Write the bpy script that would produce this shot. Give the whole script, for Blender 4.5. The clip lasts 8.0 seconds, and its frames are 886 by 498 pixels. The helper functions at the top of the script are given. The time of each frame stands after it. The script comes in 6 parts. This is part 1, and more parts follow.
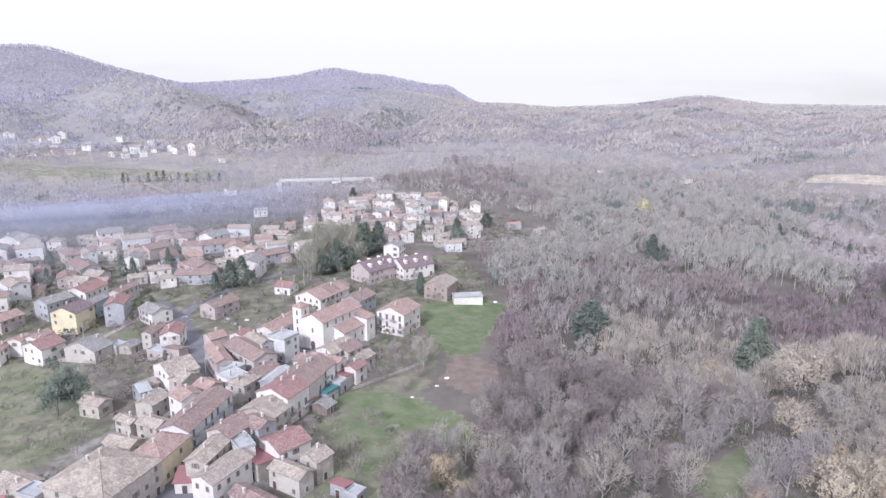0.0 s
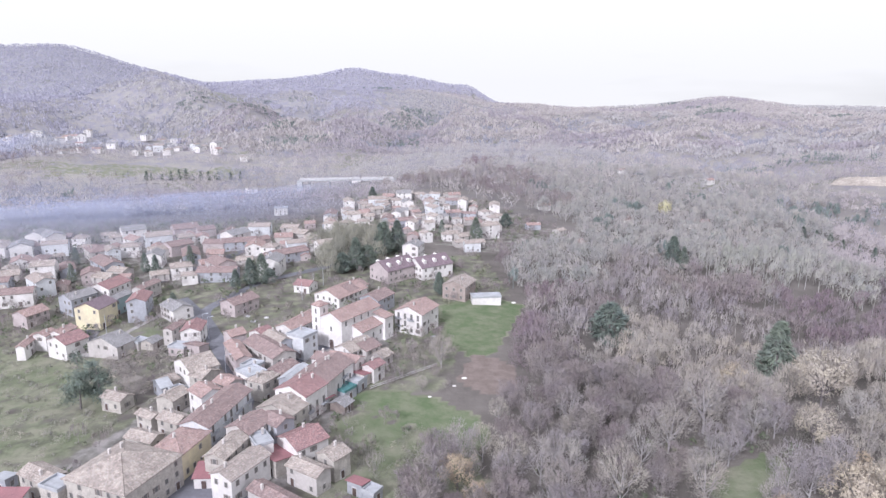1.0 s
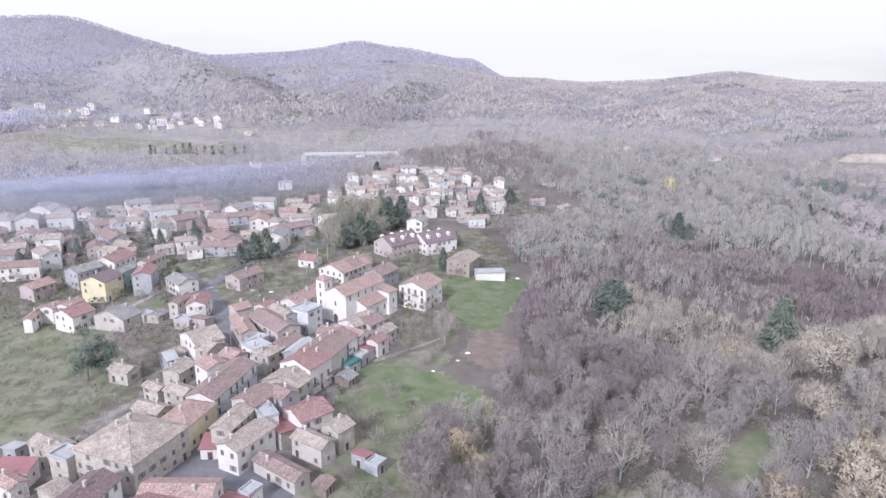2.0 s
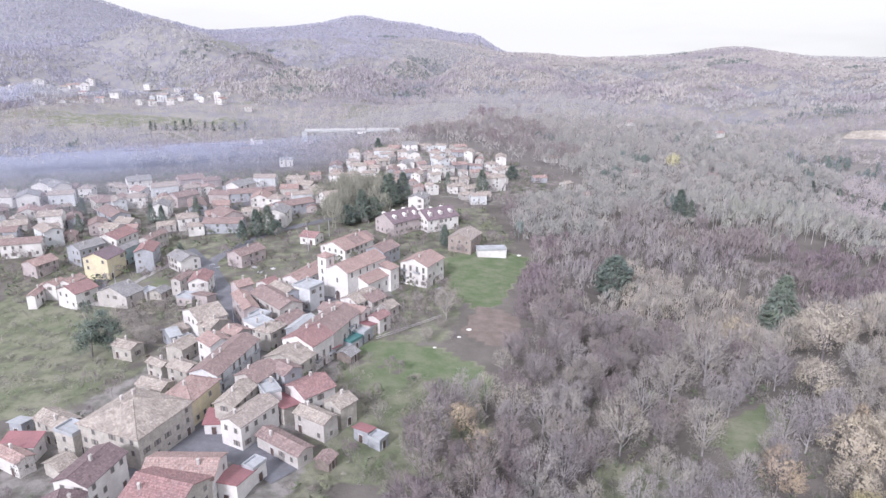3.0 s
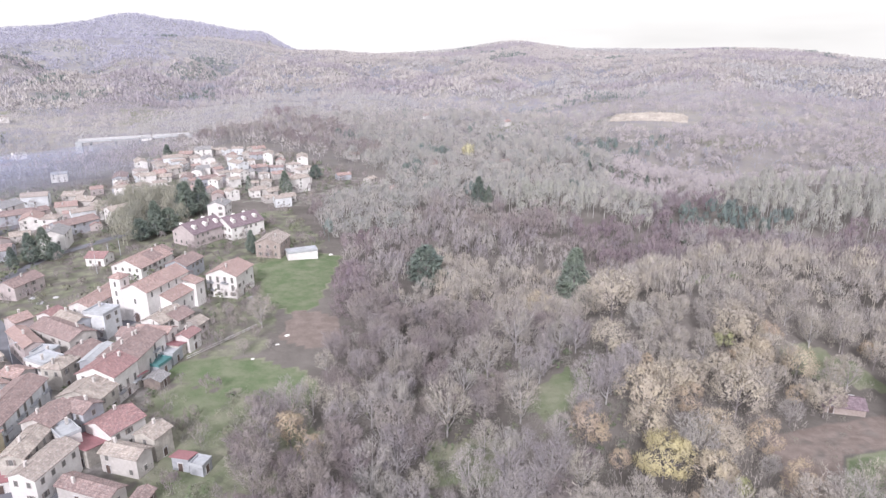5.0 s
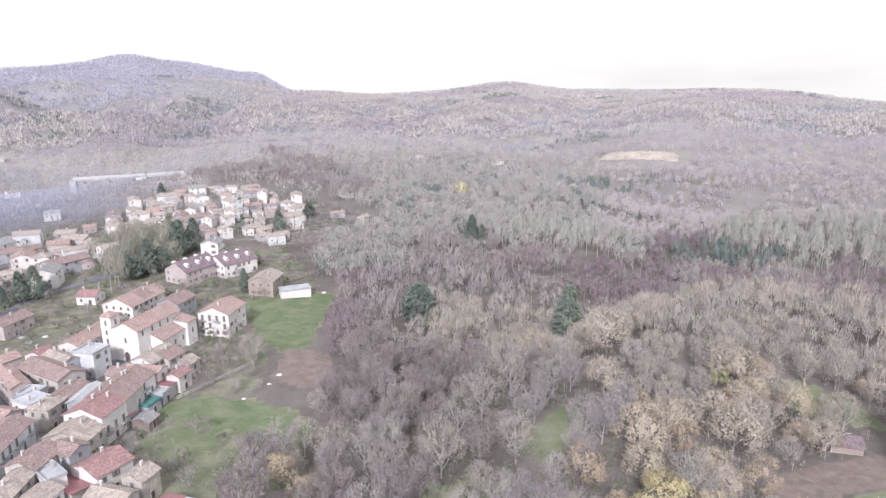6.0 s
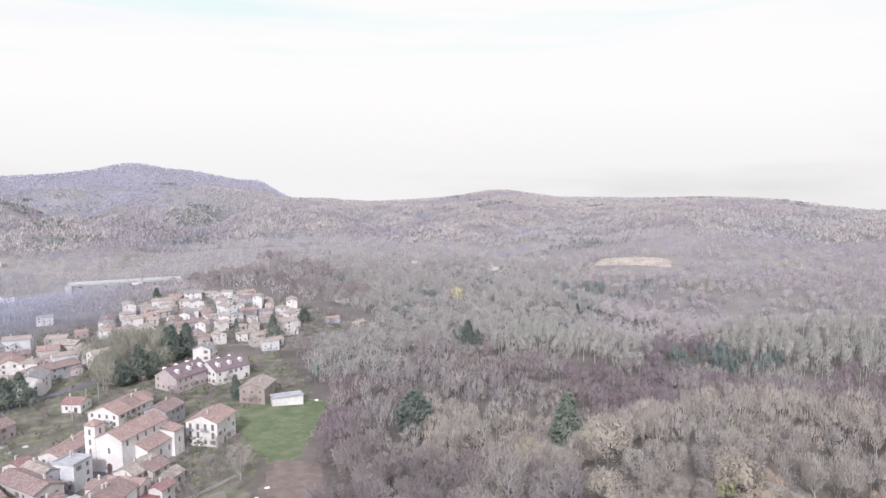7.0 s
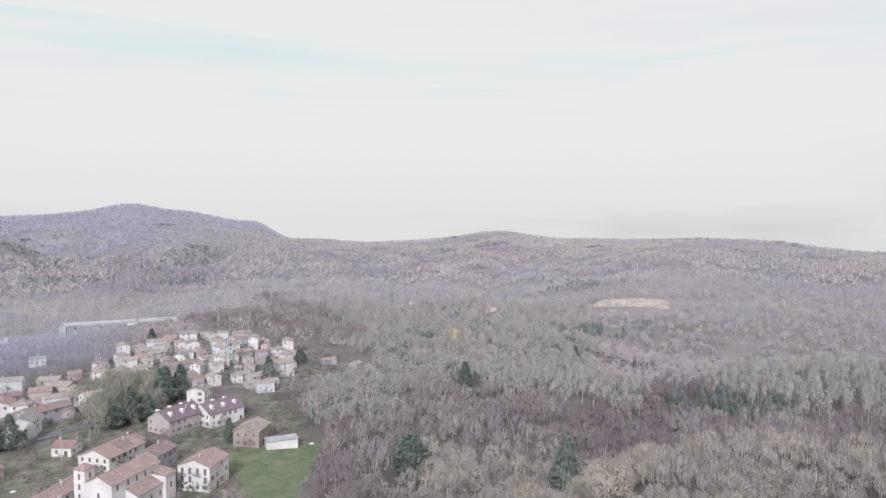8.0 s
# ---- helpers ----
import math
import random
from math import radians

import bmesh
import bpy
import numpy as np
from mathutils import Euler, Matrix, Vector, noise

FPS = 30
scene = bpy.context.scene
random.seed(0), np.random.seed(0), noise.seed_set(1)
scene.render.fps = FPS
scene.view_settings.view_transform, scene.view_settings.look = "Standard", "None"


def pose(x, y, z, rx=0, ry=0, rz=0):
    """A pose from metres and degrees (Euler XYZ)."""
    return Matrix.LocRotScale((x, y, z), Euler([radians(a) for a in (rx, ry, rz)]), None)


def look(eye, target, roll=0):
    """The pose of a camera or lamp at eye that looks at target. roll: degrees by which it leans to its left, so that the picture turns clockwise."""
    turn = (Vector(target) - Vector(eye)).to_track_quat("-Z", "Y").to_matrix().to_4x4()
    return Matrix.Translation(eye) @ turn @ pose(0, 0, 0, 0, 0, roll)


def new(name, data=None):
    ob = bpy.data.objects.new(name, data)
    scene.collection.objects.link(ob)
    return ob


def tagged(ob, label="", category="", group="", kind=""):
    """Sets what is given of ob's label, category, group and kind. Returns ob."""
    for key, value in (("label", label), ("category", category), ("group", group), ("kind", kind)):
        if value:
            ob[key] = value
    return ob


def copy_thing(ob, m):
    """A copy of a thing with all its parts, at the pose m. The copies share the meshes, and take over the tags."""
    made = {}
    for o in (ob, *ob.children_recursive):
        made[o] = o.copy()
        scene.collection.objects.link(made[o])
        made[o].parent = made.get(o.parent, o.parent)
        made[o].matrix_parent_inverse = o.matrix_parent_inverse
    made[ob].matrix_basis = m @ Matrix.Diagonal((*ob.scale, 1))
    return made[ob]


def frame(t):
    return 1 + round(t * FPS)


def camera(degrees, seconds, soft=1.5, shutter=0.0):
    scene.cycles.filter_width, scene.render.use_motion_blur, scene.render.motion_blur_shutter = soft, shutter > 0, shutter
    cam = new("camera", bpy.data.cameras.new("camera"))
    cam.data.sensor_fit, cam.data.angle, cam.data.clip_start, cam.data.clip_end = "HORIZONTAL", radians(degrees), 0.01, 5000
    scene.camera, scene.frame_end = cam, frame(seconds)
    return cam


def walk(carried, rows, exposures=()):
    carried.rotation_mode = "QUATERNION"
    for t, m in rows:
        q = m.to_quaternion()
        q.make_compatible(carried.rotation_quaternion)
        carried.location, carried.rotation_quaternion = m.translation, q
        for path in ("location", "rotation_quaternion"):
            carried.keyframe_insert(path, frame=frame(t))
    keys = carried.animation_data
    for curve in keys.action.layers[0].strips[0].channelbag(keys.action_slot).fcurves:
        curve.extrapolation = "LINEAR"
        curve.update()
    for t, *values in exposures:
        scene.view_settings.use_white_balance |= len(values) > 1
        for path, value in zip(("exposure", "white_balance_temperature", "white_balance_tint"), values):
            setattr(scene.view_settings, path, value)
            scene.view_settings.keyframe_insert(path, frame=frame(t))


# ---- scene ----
cam = camera(67.0, 8.0, soft=1.45)
EYE_Z = 92
PATH = [
    (0, 76, -0, -0),
    (0.5, 75.998, -0.128, 1.252),
    (1, 75.995, -0.123, 1.679),
    (1.5, 75.852, -0.191, 1.902),
    (1.7, 75.197, -0.28, 1.981),
    (2.8, 71.921, -0.324, 2.25),
    (3, 71.92, -0.32, 2.24),
    (3.5, 71.858, -0.265, -3.52),
    (4, 71.734, 0.011, -11.876),
    (4.5, 71.677, 0.121, -14.31),
    (4.7, 71.664, 0.146, -14.548),
    (5.8, 73.356, 0.096, -15.223),
    (6, 74.932, 0.116, -15.354),
    (6.5, 79.622, 0.071, -15.551),
    (7, 83.914, -0.003, -15.706),
    (7.5, 87.453, -0.097, -15.832),
    (8, 87.417, -0.138, -15.914),
]
walk(cam, [(t, pose(0, 0, EYE_Z, rx, ry, rz)) for t, rx, ry, rz in PATH],
     exposures=[(0.0, -0.02, 6370, 12.5), (1.5, -0.02, 6370, 12.5), (3.0, 0.02, 6440, 12), (4.5, 0.11, 6710, 11.5), (6.0, 0.1, 6720, 11.5), (6.8, -0.03, 6720, 11), (7.5, -0.26, 6680, 9.5), (8.0, -0.34, 6640, 8.5)])

# ---- world and sun ----
SUN_UP, SUN_TURN = radians(34), radians(205)
world = bpy.data.worlds.new("sky")
scene.world = world
world.use_nodes = True
wn, wl = world.node_tree.nodes, world.node_tree.links
wn.clear()
w_out, w_back = wn.new("ShaderNodeOutputWorld"), wn.new("ShaderNodeBackground")
w_sky = wn.new("ShaderNodeTexSky")
w_sky.sky_type, w_sky.sun_disc, w_sky.sun_elevation, w_sky.sun_rotation = "NISHITA", False, SUN_UP, SUN_TURN
w_sky.dust_density, w_sky.air_density = 3.0, 1.0
w_gain = wn.new("ShaderNodeVectorMath")
w_gain.operation = "SCALE"
w_gain.inputs["Scale"].default_value = 0.19
w_co, w_map = wn.new("ShaderNodeTexCoord"), wn.new("ShaderNodeMapping")
w_map.inputs["Scale"].default_value = (1.2, 1.2, 7.0)
w_noise, w_ramp, w_mix = wn.new("ShaderNodeTexNoise"), wn.new("ShaderNodeValToRGB"), wn.new("ShaderNodeMix")
w_noise.inputs["Scale"].default_value, w_noise.inputs["Detail"].default_value, w_noise.inputs["Roughness"].default_value = 1.5, 4.0, 0.5
w_ramp.color_ramp.elements[0].position, w_ramp.color_ramp.elements[1].position = 0.30, 0.46
w_ramp.color_ramp.elements[0].color, w_ramp.color_ramp.elements[1].color = (0.84, 0.84, 0.84, 1), (1, 1, 1, 1)
w_mix.data_type = "RGBA"
w_mix.inputs["B"].default_value = (0.865, 0.875, 0.90, 1)
wl.new(w_sky.outputs["Color"], w_gain.inputs[0])
wl.new(w_co.outputs["Generated"], w_map.inputs["Vector"])
wl.new(w_map.outputs["Vector"], w_noise.inputs["Vector"])
wl.new(w_noise.outputs["Fac"], w_ramp.inputs["Fac"])
wl.new(w_ramp.outputs["Color"], w_mix.inputs["Factor"])
wl.new(w_gain.outputs["Vector"], w_mix.inputs["A"])
w_sep, w_up, w_lift = wn.new("ShaderNodeSeparateXYZ"), wn.new("ShaderNodeMapRange"), wn.new("ShaderNodeVectorMath")
w_lift.operation = "SCALE"
w_up.inputs["From Min"].default_value, w_up.inputs["From Max"].default_value = 0.0, 0.11
w_up.inputs["To Min"].default_value, w_up.inputs["To Max"].default_value = 1.10, 1.20
wl.new(w_co.outputs["Generated"], w_sep.inputs["Vector"])
wl.new(w_sep.outputs["Z"], w_up.inputs["Value"])
w_thin, w_thin_map, w_thin_ramp, w_gap = wn.new("ShaderNodeTexNoise"), wn.new("ShaderNodeMapping"), wn.new("ShaderNodeValToRGB"), wn.new("ShaderNodeMix")
w_thin_map.inputs["Scale"].default_value, w_thin_map.inputs["Location"].default_value = (1.0, 1.0, 17.0), (0.35, 0.2, 0.4)
w_thin.inputs["Scale"].default_value, w_thin.inputs["Detail"].default_value, w_thin.inputs["Roughness"].default_value = 1.1, 5.0, 0.5
w_thin_ramp.color_ramp.elements[0].position, w_thin_ramp.color_ramp.elements[1].position = 0.54, 0.72
w_gap.data_type, w_gap.blend_type = "RGBA", "MULTIPLY"
w_gap.inputs["B"].default_value = (0.80, 0.97, 0.985, 1)
wl.new(w_co.outputs["Generated"], w_thin_map.inputs["Vector"])
wl.new(w_thin_map.outputs["Vector"], w_thin.inputs["Vector"])
wl.new(w_thin.outputs["Fac"], w_thin_ramp.inputs["Fac"])
w_high, w_fade = wn.new("ShaderNodeMapRange"), wn.new("ShaderNodeMath")
w_high.inputs["From Min"].default_value, w_high.inputs["From Max"].default_value = 0.075, 0.13
w_fade.operation = "MULTIPLY"
wl.new(w_sep.outputs["Z"], w_high.inputs["Value"])
wl.new(w_high.outputs["Result"], w_fade.inputs[0])
wl.new(w_thin_ramp.outputs["Color"], w_fade.inputs[1])
wl.new(w_fade.outputs["Value"], w_gap.inputs["Factor"])
wl.new(w_mix.outputs["Result"], w_gap.inputs["A"])
wl.new(w_gap.outputs["Result"], w_lift.inputs[0])
wl.new(w_up.outputs["Result"], w_lift.inputs["Scale"])
wl.new(w_lift.outputs["Vector"], w_back.inputs["Color"])
wl.new(w_back.outputs["Background"], w_out.inputs["Surface"])
sun = new("sun", bpy.data.lights.new("sun", "SUN"))
sun.data.energy, sun.data.angle, sun.data.color = 3.5, radians(9), (0.98, 0.97, 1.0)
sun.matrix_world = look((0, 0, 300), (math.sin(SUN_TURN) * -100, math.cos(SUN_TURN) * -100, 300 - 100 * math.tan(SUN_UP)))


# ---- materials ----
def air_tint(c, k=1.0):
    """Puts the cool bluish cast of hazy winter air into a base colour."""
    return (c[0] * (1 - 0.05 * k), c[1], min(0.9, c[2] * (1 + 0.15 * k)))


def mat(name, color, second=None, scale=1.0, rough=0.9, bump=0.0, fine=0.25, spec=0.2, metal=0.0, space="Object", big=0.12):
    """A surface of two tones in broad patches and fine grain, with slight relief."""
    m = bpy.data.materials.new(name)
    m.use_nodes = True
    n, l = m.node_tree.nodes, m.node_tree.links
    b = n["Principled BSDF"]
    b.inputs["Roughness"].default_value, b.inputs["Metallic"].default_value = rough, metal
    b.inputs["Specular IOR Level"].default_value = spec
    second = second or tuple(c * 0.72 for c in color)
    color, second = air_tint(color), air_tint(second)
    co = n.new("ShaderNodeTexCoord").outputs["Object"] if space == "Object" else n.new("ShaderNodeNewGeometry").outputs["Position"]
    info = n.new("ShaderNodeObjectInfo")
    shift = n.new("ShaderNodeVectorMath")
    shift.operation = "ADD"
    rnd = n.new("ShaderNodeVectorMath")
    rnd.operation = "SCALE"
    rnd.inputs[0].default_value = (40, 70, 20)
    l.new(info.outputs["Random"], rnd.inputs["Scale"])
    l.new(co, shift.inputs[0])
    l.new(rnd.outputs["Vector"], shift.inputs[1])
    tex = []
    for s, d in ((scale * big, 4), (scale, 6)):
        t = n.new("ShaderNodeTexNoise")
        t.inputs["Scale"].default_value, t.inputs["Detail"].default_value, t.inputs["Roughness"].default_value = s, d, 0.62
        l.new(shift.outputs["Vector"] if space == "Object" else co, t.inputs["Vector"])
        tex.append(t)
    r = n.new("ShaderNodeValToRGB")
    r.color_ramp.elements[0].position, r.color_ramp.elements[1].position = 0.36, 0.64
    r.color_ramp.elements[0].color, r.color_ramp.elements[1].color = (*second, 1), (*color, 1)
    l.new(tex[0].outputs["Fac"], r.inputs["Fac"])
    g = n.new("ShaderNodeMapRange")
    g.inputs["From Min"].default_value, g.inputs["From Max"].default_value = 0.3, 0.7
    g.inputs["To Min"].default_value, g.inputs["To Max"].default_value = 1 - fine, 1 + fine
    l.new(tex[1].outputs["Fac"], g.inputs["Value"])
    mul = n.new("ShaderNodeVectorMath")
    mul.operation = "SCALE"
    l.new(r.outputs["Color"], mul.inputs[0])
    l.new(g.outputs["Result"], mul.inputs["Scale"])
    l.new(mul.outputs["Vector"], b.inputs["Base Color"])
    if bump:
        bp = n.new("ShaderNodeBump")
        bp.inputs["Strength"].default_value, bp.inputs["Distance"].default_value = 0.6, bump
        l.new(tex[1].outputs["Fac"], bp.inputs["Height"])
        l.new(bp.outputs["Normal"], b.inputs["Normal"])
    return m


def roof_mat(name, color, second, third):
    """Clay tiles: rows of ribs down the slope, tiles of different firing, lichen in patches."""
    m = mat(name, color, second, 2.6, 0.85, 0.04, 0.26, 0.2, big=0.16)
    n, l = m.node_tree.nodes, m.node_tree.links
    b = n["Principled BSDF"]
    co = n.new("ShaderNodeTexCoord")
    brick = n.new("ShaderNodeTexBrick")
    brick.inputs["Scale"].default_value = 1.0
    brick.inputs["Brick Width"].default_value, brick.inputs["Row Height"].default_value, brick.inputs["Mortar Size"].default_value = 0.36, 0.50, 0.035
    brick.inputs["Color1"].default_value, brick.inputs["Color2"].default_value, brick.inputs["Mortar"].default_value = (1.2, 1.18, 1.17, 1), (0.74, 0.73, 0.73, 1), (0.6, 0.58, 0.58, 1)
    l.new(co.outputs["Object"], brick.inputs["Vector"])
    old = b.inputs["Base Color"].links[0].from_socket
    mul = n.new("ShaderNodeVectorMath")
    mul.operation = "MULTIPLY"
    l.new(old, mul.inputs[0])
    l.new(brick.outputs["Color"], mul.inputs[1])
    lich = n.new("ShaderNodeTexNoise")
    lich.inputs["Scale"].default_value, lich.inputs["Detail"].default_value, lich.inputs["Roughness"].default_value = 1.7, 9.0, 0.75
    l.new(co.outputs["Object"], lich.inputs["Vector"])
    rp = n.new("ShaderNodeValToRGB")
    rp.color_ramp.elements[0].position, rp.color_ramp.elements[1].position = 0.50, 0.74
    l.new(lich.outputs["Fac"], rp.inputs["Fac"])
    mx = n.new("ShaderNodeMix")
    mx.data_type = "RGBA"
    mx.inputs["B"].default_value = (*air_tint(third), 1)
    l.new(rp.outputs["Color"], mx.inputs["Factor"])
    l.new(mul.outputs["Vector"], mx.inputs["A"])
    l.new(mx.outputs["Result"], b.inputs["Base Color"])
    return m


WALL = {
    "white": mat("white_plaster", (0.83, 0.77, 0.69), (0.65, 0.59, 0.53), 1.2, 0.9, 0.01, 0.08),
    "bluewhite": mat("pale_grey_plaster", (0.73, 0.71, 0.67), (0.60, 0.58, 0.55), 1.2, 0.9, 0.01, 0.1),
    "beige": mat("beige_plaster", (0.60, 0.54, 0.48), (0.48, 0.43, 0.38), 1.2, 0.92, 0.01, 0.12),
    "yellow": mat("yellow_plaster", (0.80, 0.69, 0.44), (0.68, 0.58, 0.40), 1.2, 0.92, 0.01, 0.1),
    "pink": mat("pink_plaster", (0.56, 0.47, 0.43), (0.46, 0.38, 0.35), 1.2, 0.92, 0.01, 0.12),
    "grey": mat("grey_plaster", (0.48, 0.47, 0.47), (0.36, 0.35, 0.35), 1.2, 0.92, 0.01, 0.12),
    "green": mat("green_plaster", (0.40, 0.48, 0.44), (0.33, 0.40, 0.37), 1.2, 0.92, 0.01, 0.1),
    "tan": mat("tan_brick_wall", (0.42, 0.34, 0.29), (0.34, 0.27, 0.23), 2.0, 0.92, 0.02, 0.15),
    "stone": mat("rubble_stone_wall", (0.57, 0.51, 0.43), (0.44, 0.39, 0.33), 2.6, 0.95, 0.05, 0.2, big=0.2),
    "wood": mat("weathered_boards", (0.30, 0.24, 0.20), (0.20, 0.16, 0.14), 3.0, 0.9, 0.02, 0.2),
}
ROOF = {
    "terra": roof_mat("terracotta_roof_tiles", (0.47, 0.33, 0.28), (0.38, 0.26, 0.23), (0.42, 0.37, 0.34)),
    "red": roof_mat("red_roof_tiles", (0.39, 0.23, 0.21), (0.33, 0.20, 0.19), (0.38, 0.29, 0.27)),
    "brown": roof_mat("brown_roof_tiles", (0.36, 0.26, 0.23), (0.29, 0.21, 0.19), (0.37, 0.32, 0.30)),
    "purple": roof_mat("dark_purple_roof_tiles", (0.27, 0.20, 0.21), (0.23, 0.17, 0.18), (0.30, 0.245, 0.25)),
    "beige": roof_mat("beige_roof_tiles", (0.45, 0.375, 0.32), (0.38, 0.315, 0.27), (0.45, 0.41, 0.365)),
    "tile": roof_mat("old_mottled_roof_tiles", (0.51, 0.43, 0.36), (0.35, 0.29, 0.245), (0.45, 0.42, 0.37)),
    "grey": roof_mat("grey_roof_tiles", (0.36, 0.34, 0.32), (0.30, 0.28, 0.27), (0.36, 0.35, 0.33)),
    "concrete": mat("concrete_roof", (0.50, 0.49, 0.48), (0.40, 0.39, 0.38), 1.0, 0.95, 0.01, 0.12),
    "crimson": mat("red_sheet_roof", (0.36, 0.17, 0.17), (0.30, 0.15, 0.15), 2.0, 0.7, 0.01, 0.14),
    "dark": roof_mat("dark_brown_roof_tiles", (0.25, 0.18, 0.175), (0.22, 0.16, 0.155), (0.27, 0.20, 0.20)),
    "teal": mat("teal_sheet_metal", (0.12, 0.27, 0.25), (0.10, 0.21, 0.20), 2.0, 0.5, 0.01, 0.12),
}
M_FRAME = mat("window_frame_paint", (0.52, 0.47, 0.42), (0.40, 0.35, 0.31), 3.0, 0.6)
M_SHUTTER = mat("shutter_wood", (0.30, 0.25, 0.215), (0.22, 0.185, 0.16), 3.0, 0.7)
M_DOOR = mat("dark_door_wood", (0.16, 0.11, 0.09), (0.11, 0.08, 0.07), 3.0, 0.6)
M_TRIM = mat("pale_stone_trim", (0.62, 0.58, 0.54), (0.52, 0.48, 0.45), 2.0, 0.9)
M_METAL = mat("galvanised_metal", (0.45, 0.45, 0.46), (0.36, 0.36, 0.37), 2.0, 0.5, metal=0.6)
M_GLASS = bpy.data.materials.new("window_glass")
M_GLASS.use_nodes = True
_g = M_GLASS.node_tree.nodes["Principled BSDF"]
_g.inputs["Base Color"].default_value, _g.inputs["Roughness"].default_value = (0.18, 0.175, 0.18, 1), 0.2
M_ROAD = mat("worn_asphalt", (0.22, 0.21, 0.22), (0.16, 0.155, 0.16), 0.8, 0.95, 0.01, 0.12, space="World")
M_PATH = mat("pale_gravel_path", (0.42, 0.38, 0.34), (0.33, 0.30, 0.27), 1.5, 0.97, 0.02, 0.15, space="World")
M_CONC = mat("weathered_concrete", (0.50, 0.49, 0.47), (0.38, 0.37, 0.36), 0.8, 0.93, 0.01, 0.15)
M_BARK = mat("grey_bark", (0.30, 0.26, 0.24), (0.22, 0.19, 0.18), 2.0, 0.95, 0.01, 0.2)
M_PALE = mat("pale_birch_bark", (0.50, 0.46, 0.42), (0.38, 0.34, 0.32), 2.0, 0.95, 0.01, 0.2)


def foliage(name, tones, rough=0.95, deep=0.6):
    """Twigs or leaves: each tree takes its own tone from a row of tones, with finer mottling on top."""
    m = mat(name, (0.88, 0.88, 0.88), (0.74, 0.74, 0.74), 0.9, rough, 0, 0.10, 0.1, space="World", big=0.3)
    n, l = m.node_tree.nodes, m.node_tree.links
    b = n["Principled BSDF"]
    at, info, add, fr, r, mul = n.new("ShaderNodeAttribute"), n.new("ShaderNodeObjectInfo"), n.new("ShaderNodeMath"), n.new("ShaderNodeMath"), n.new("ShaderNodeValToRGB"), n.new("ShaderNodeVectorMath")
    at.attribute_name, add.operation, fr.operation, mul.operation = "tone", "ADD", "FRACT", "MULTIPLY"
    l.new(at.outputs["Fac"], add.inputs[0])
    l.new(info.outputs["Random"], add.inputs[1])
    l.new(add.outputs["Value"], fr.inputs[0])
    l.new(fr.outputs["Value"], r.inputs["Fac"])
    e = r.color_ramp.elements
    for i, c in enumerate(tones):
        k = e[i] if i < 2 else e.new(i / (len(tones) - 1))
        k.position = i / (len(tones) - 1)
        k.color = (*air_tint(c, deep), 1)
    old = b.inputs["Base Color"].links[0].from_socket
    l.new(old, mul.inputs[0])
    l.new(r.outputs["Color"], mul.inputs[1])
    l.new(mul.outputs["Vector"], b.inputs["Base Color"])
    return m


M_TWIG = foliage("mauve_twigs", ((0.43, 0.345, 0.315), (0.32, 0.25, 0.24), (0.41, 0.335, 0.29), (0.49, 0.41, 0.36), (0.36, 0.29, 0.275), (0.43, 0.365, 0.31)))
M_TWIG_WARM = foliage("brown_twigs", ((0.55, 0.475, 0.415), (0.46, 0.40, 0.36), (0.59, 0.505, 0.43), (0.51, 0.455, 0.41), (0.62, 0.53, 0.44), (0.48, 0.425, 0.39)), deep=0.2)
M_TWIG_BEIGE = foliage("beige_twigs", ((0.54, 0.47, 0.40), (0.47, 0.41, 0.36), (0.58, 0.50, 0.42)), deep=0.2)
M_TWIG_PALE = foliage("pale_twigs", ((0.48, 0.41, 0.37), (0.41, 0.345, 0.325), (0.52, 0.445, 0.39), (0.45, 0.395, 0.335)))
M_TWIG_RED = foliage("reddish_twigs", ((0.39, 0.295, 0.29), (0.32, 0.235, 0.24), (0.42, 0.325, 0.31), (0.36, 0.29, 0.285)))
M_MAUVE = foliage("mauve_young_woods", ((0.63, 0.54, 0.52), (0.59, 0.51, 0.495), (0.66, 0.57, 0.54)), deep=0.25)
M_OLIVE = foliage("grey_green_woods", ((0.52, 0.47, 0.42), (0.45, 0.43, 0.385), (0.59, 0.52, 0.46), (0.48, 0.44, 0.40), (0.56, 0.49, 0.44)), deep=0.35)
M_BIRCH = foliage("birch_twigs", ((0.54, 0.495, 0.43), (0.50, 0.47, 0.405), (0.57, 0.52, 0.45), (0.48, 0.46, 0.385)), deep=0.35)
M_OCHRE = foliage("ochre_oak_leaves", ((0.61, 0.51, 0.41), (0.55, 0.47, 0.39), (0.64, 0.52, 0.39), (0.58, 0.50, 0.42)), deep=0.1)
M_TAWNY = foliage("tawny_leaves", ((0.60, 0.46, 0.34), (0.54, 0.42, 0.33), (0.63, 0.49, 0.35)), deep=0.1)
M_LIME = foliage("yellow_green_leaves", ((0.52, 0.50, 0.27), (0.47, 0.46, 0.27)), deep=0)
M_YELLOW = foliage("yellow_autumn_leaves", ((0.70, 0.59, 0.32), (0.66, 0.56, 0.32), (0.63, 0.53, 0.33)), deep=0)
M_NEEDLE = foliage("dark_green_needles", ((0.25, 0.285, 0.245), (0.21, 0.245, 0.21), (0.28, 0.31, 0.25)), deep=0.1)
M_SHRUB = foliage("olive_green_leaves", ((0.24, 0.26, 0.15), (0.19, 0.22, 0.13), (0.30, 0.29, 0.18), (0.30, 0.25, 0.20)))
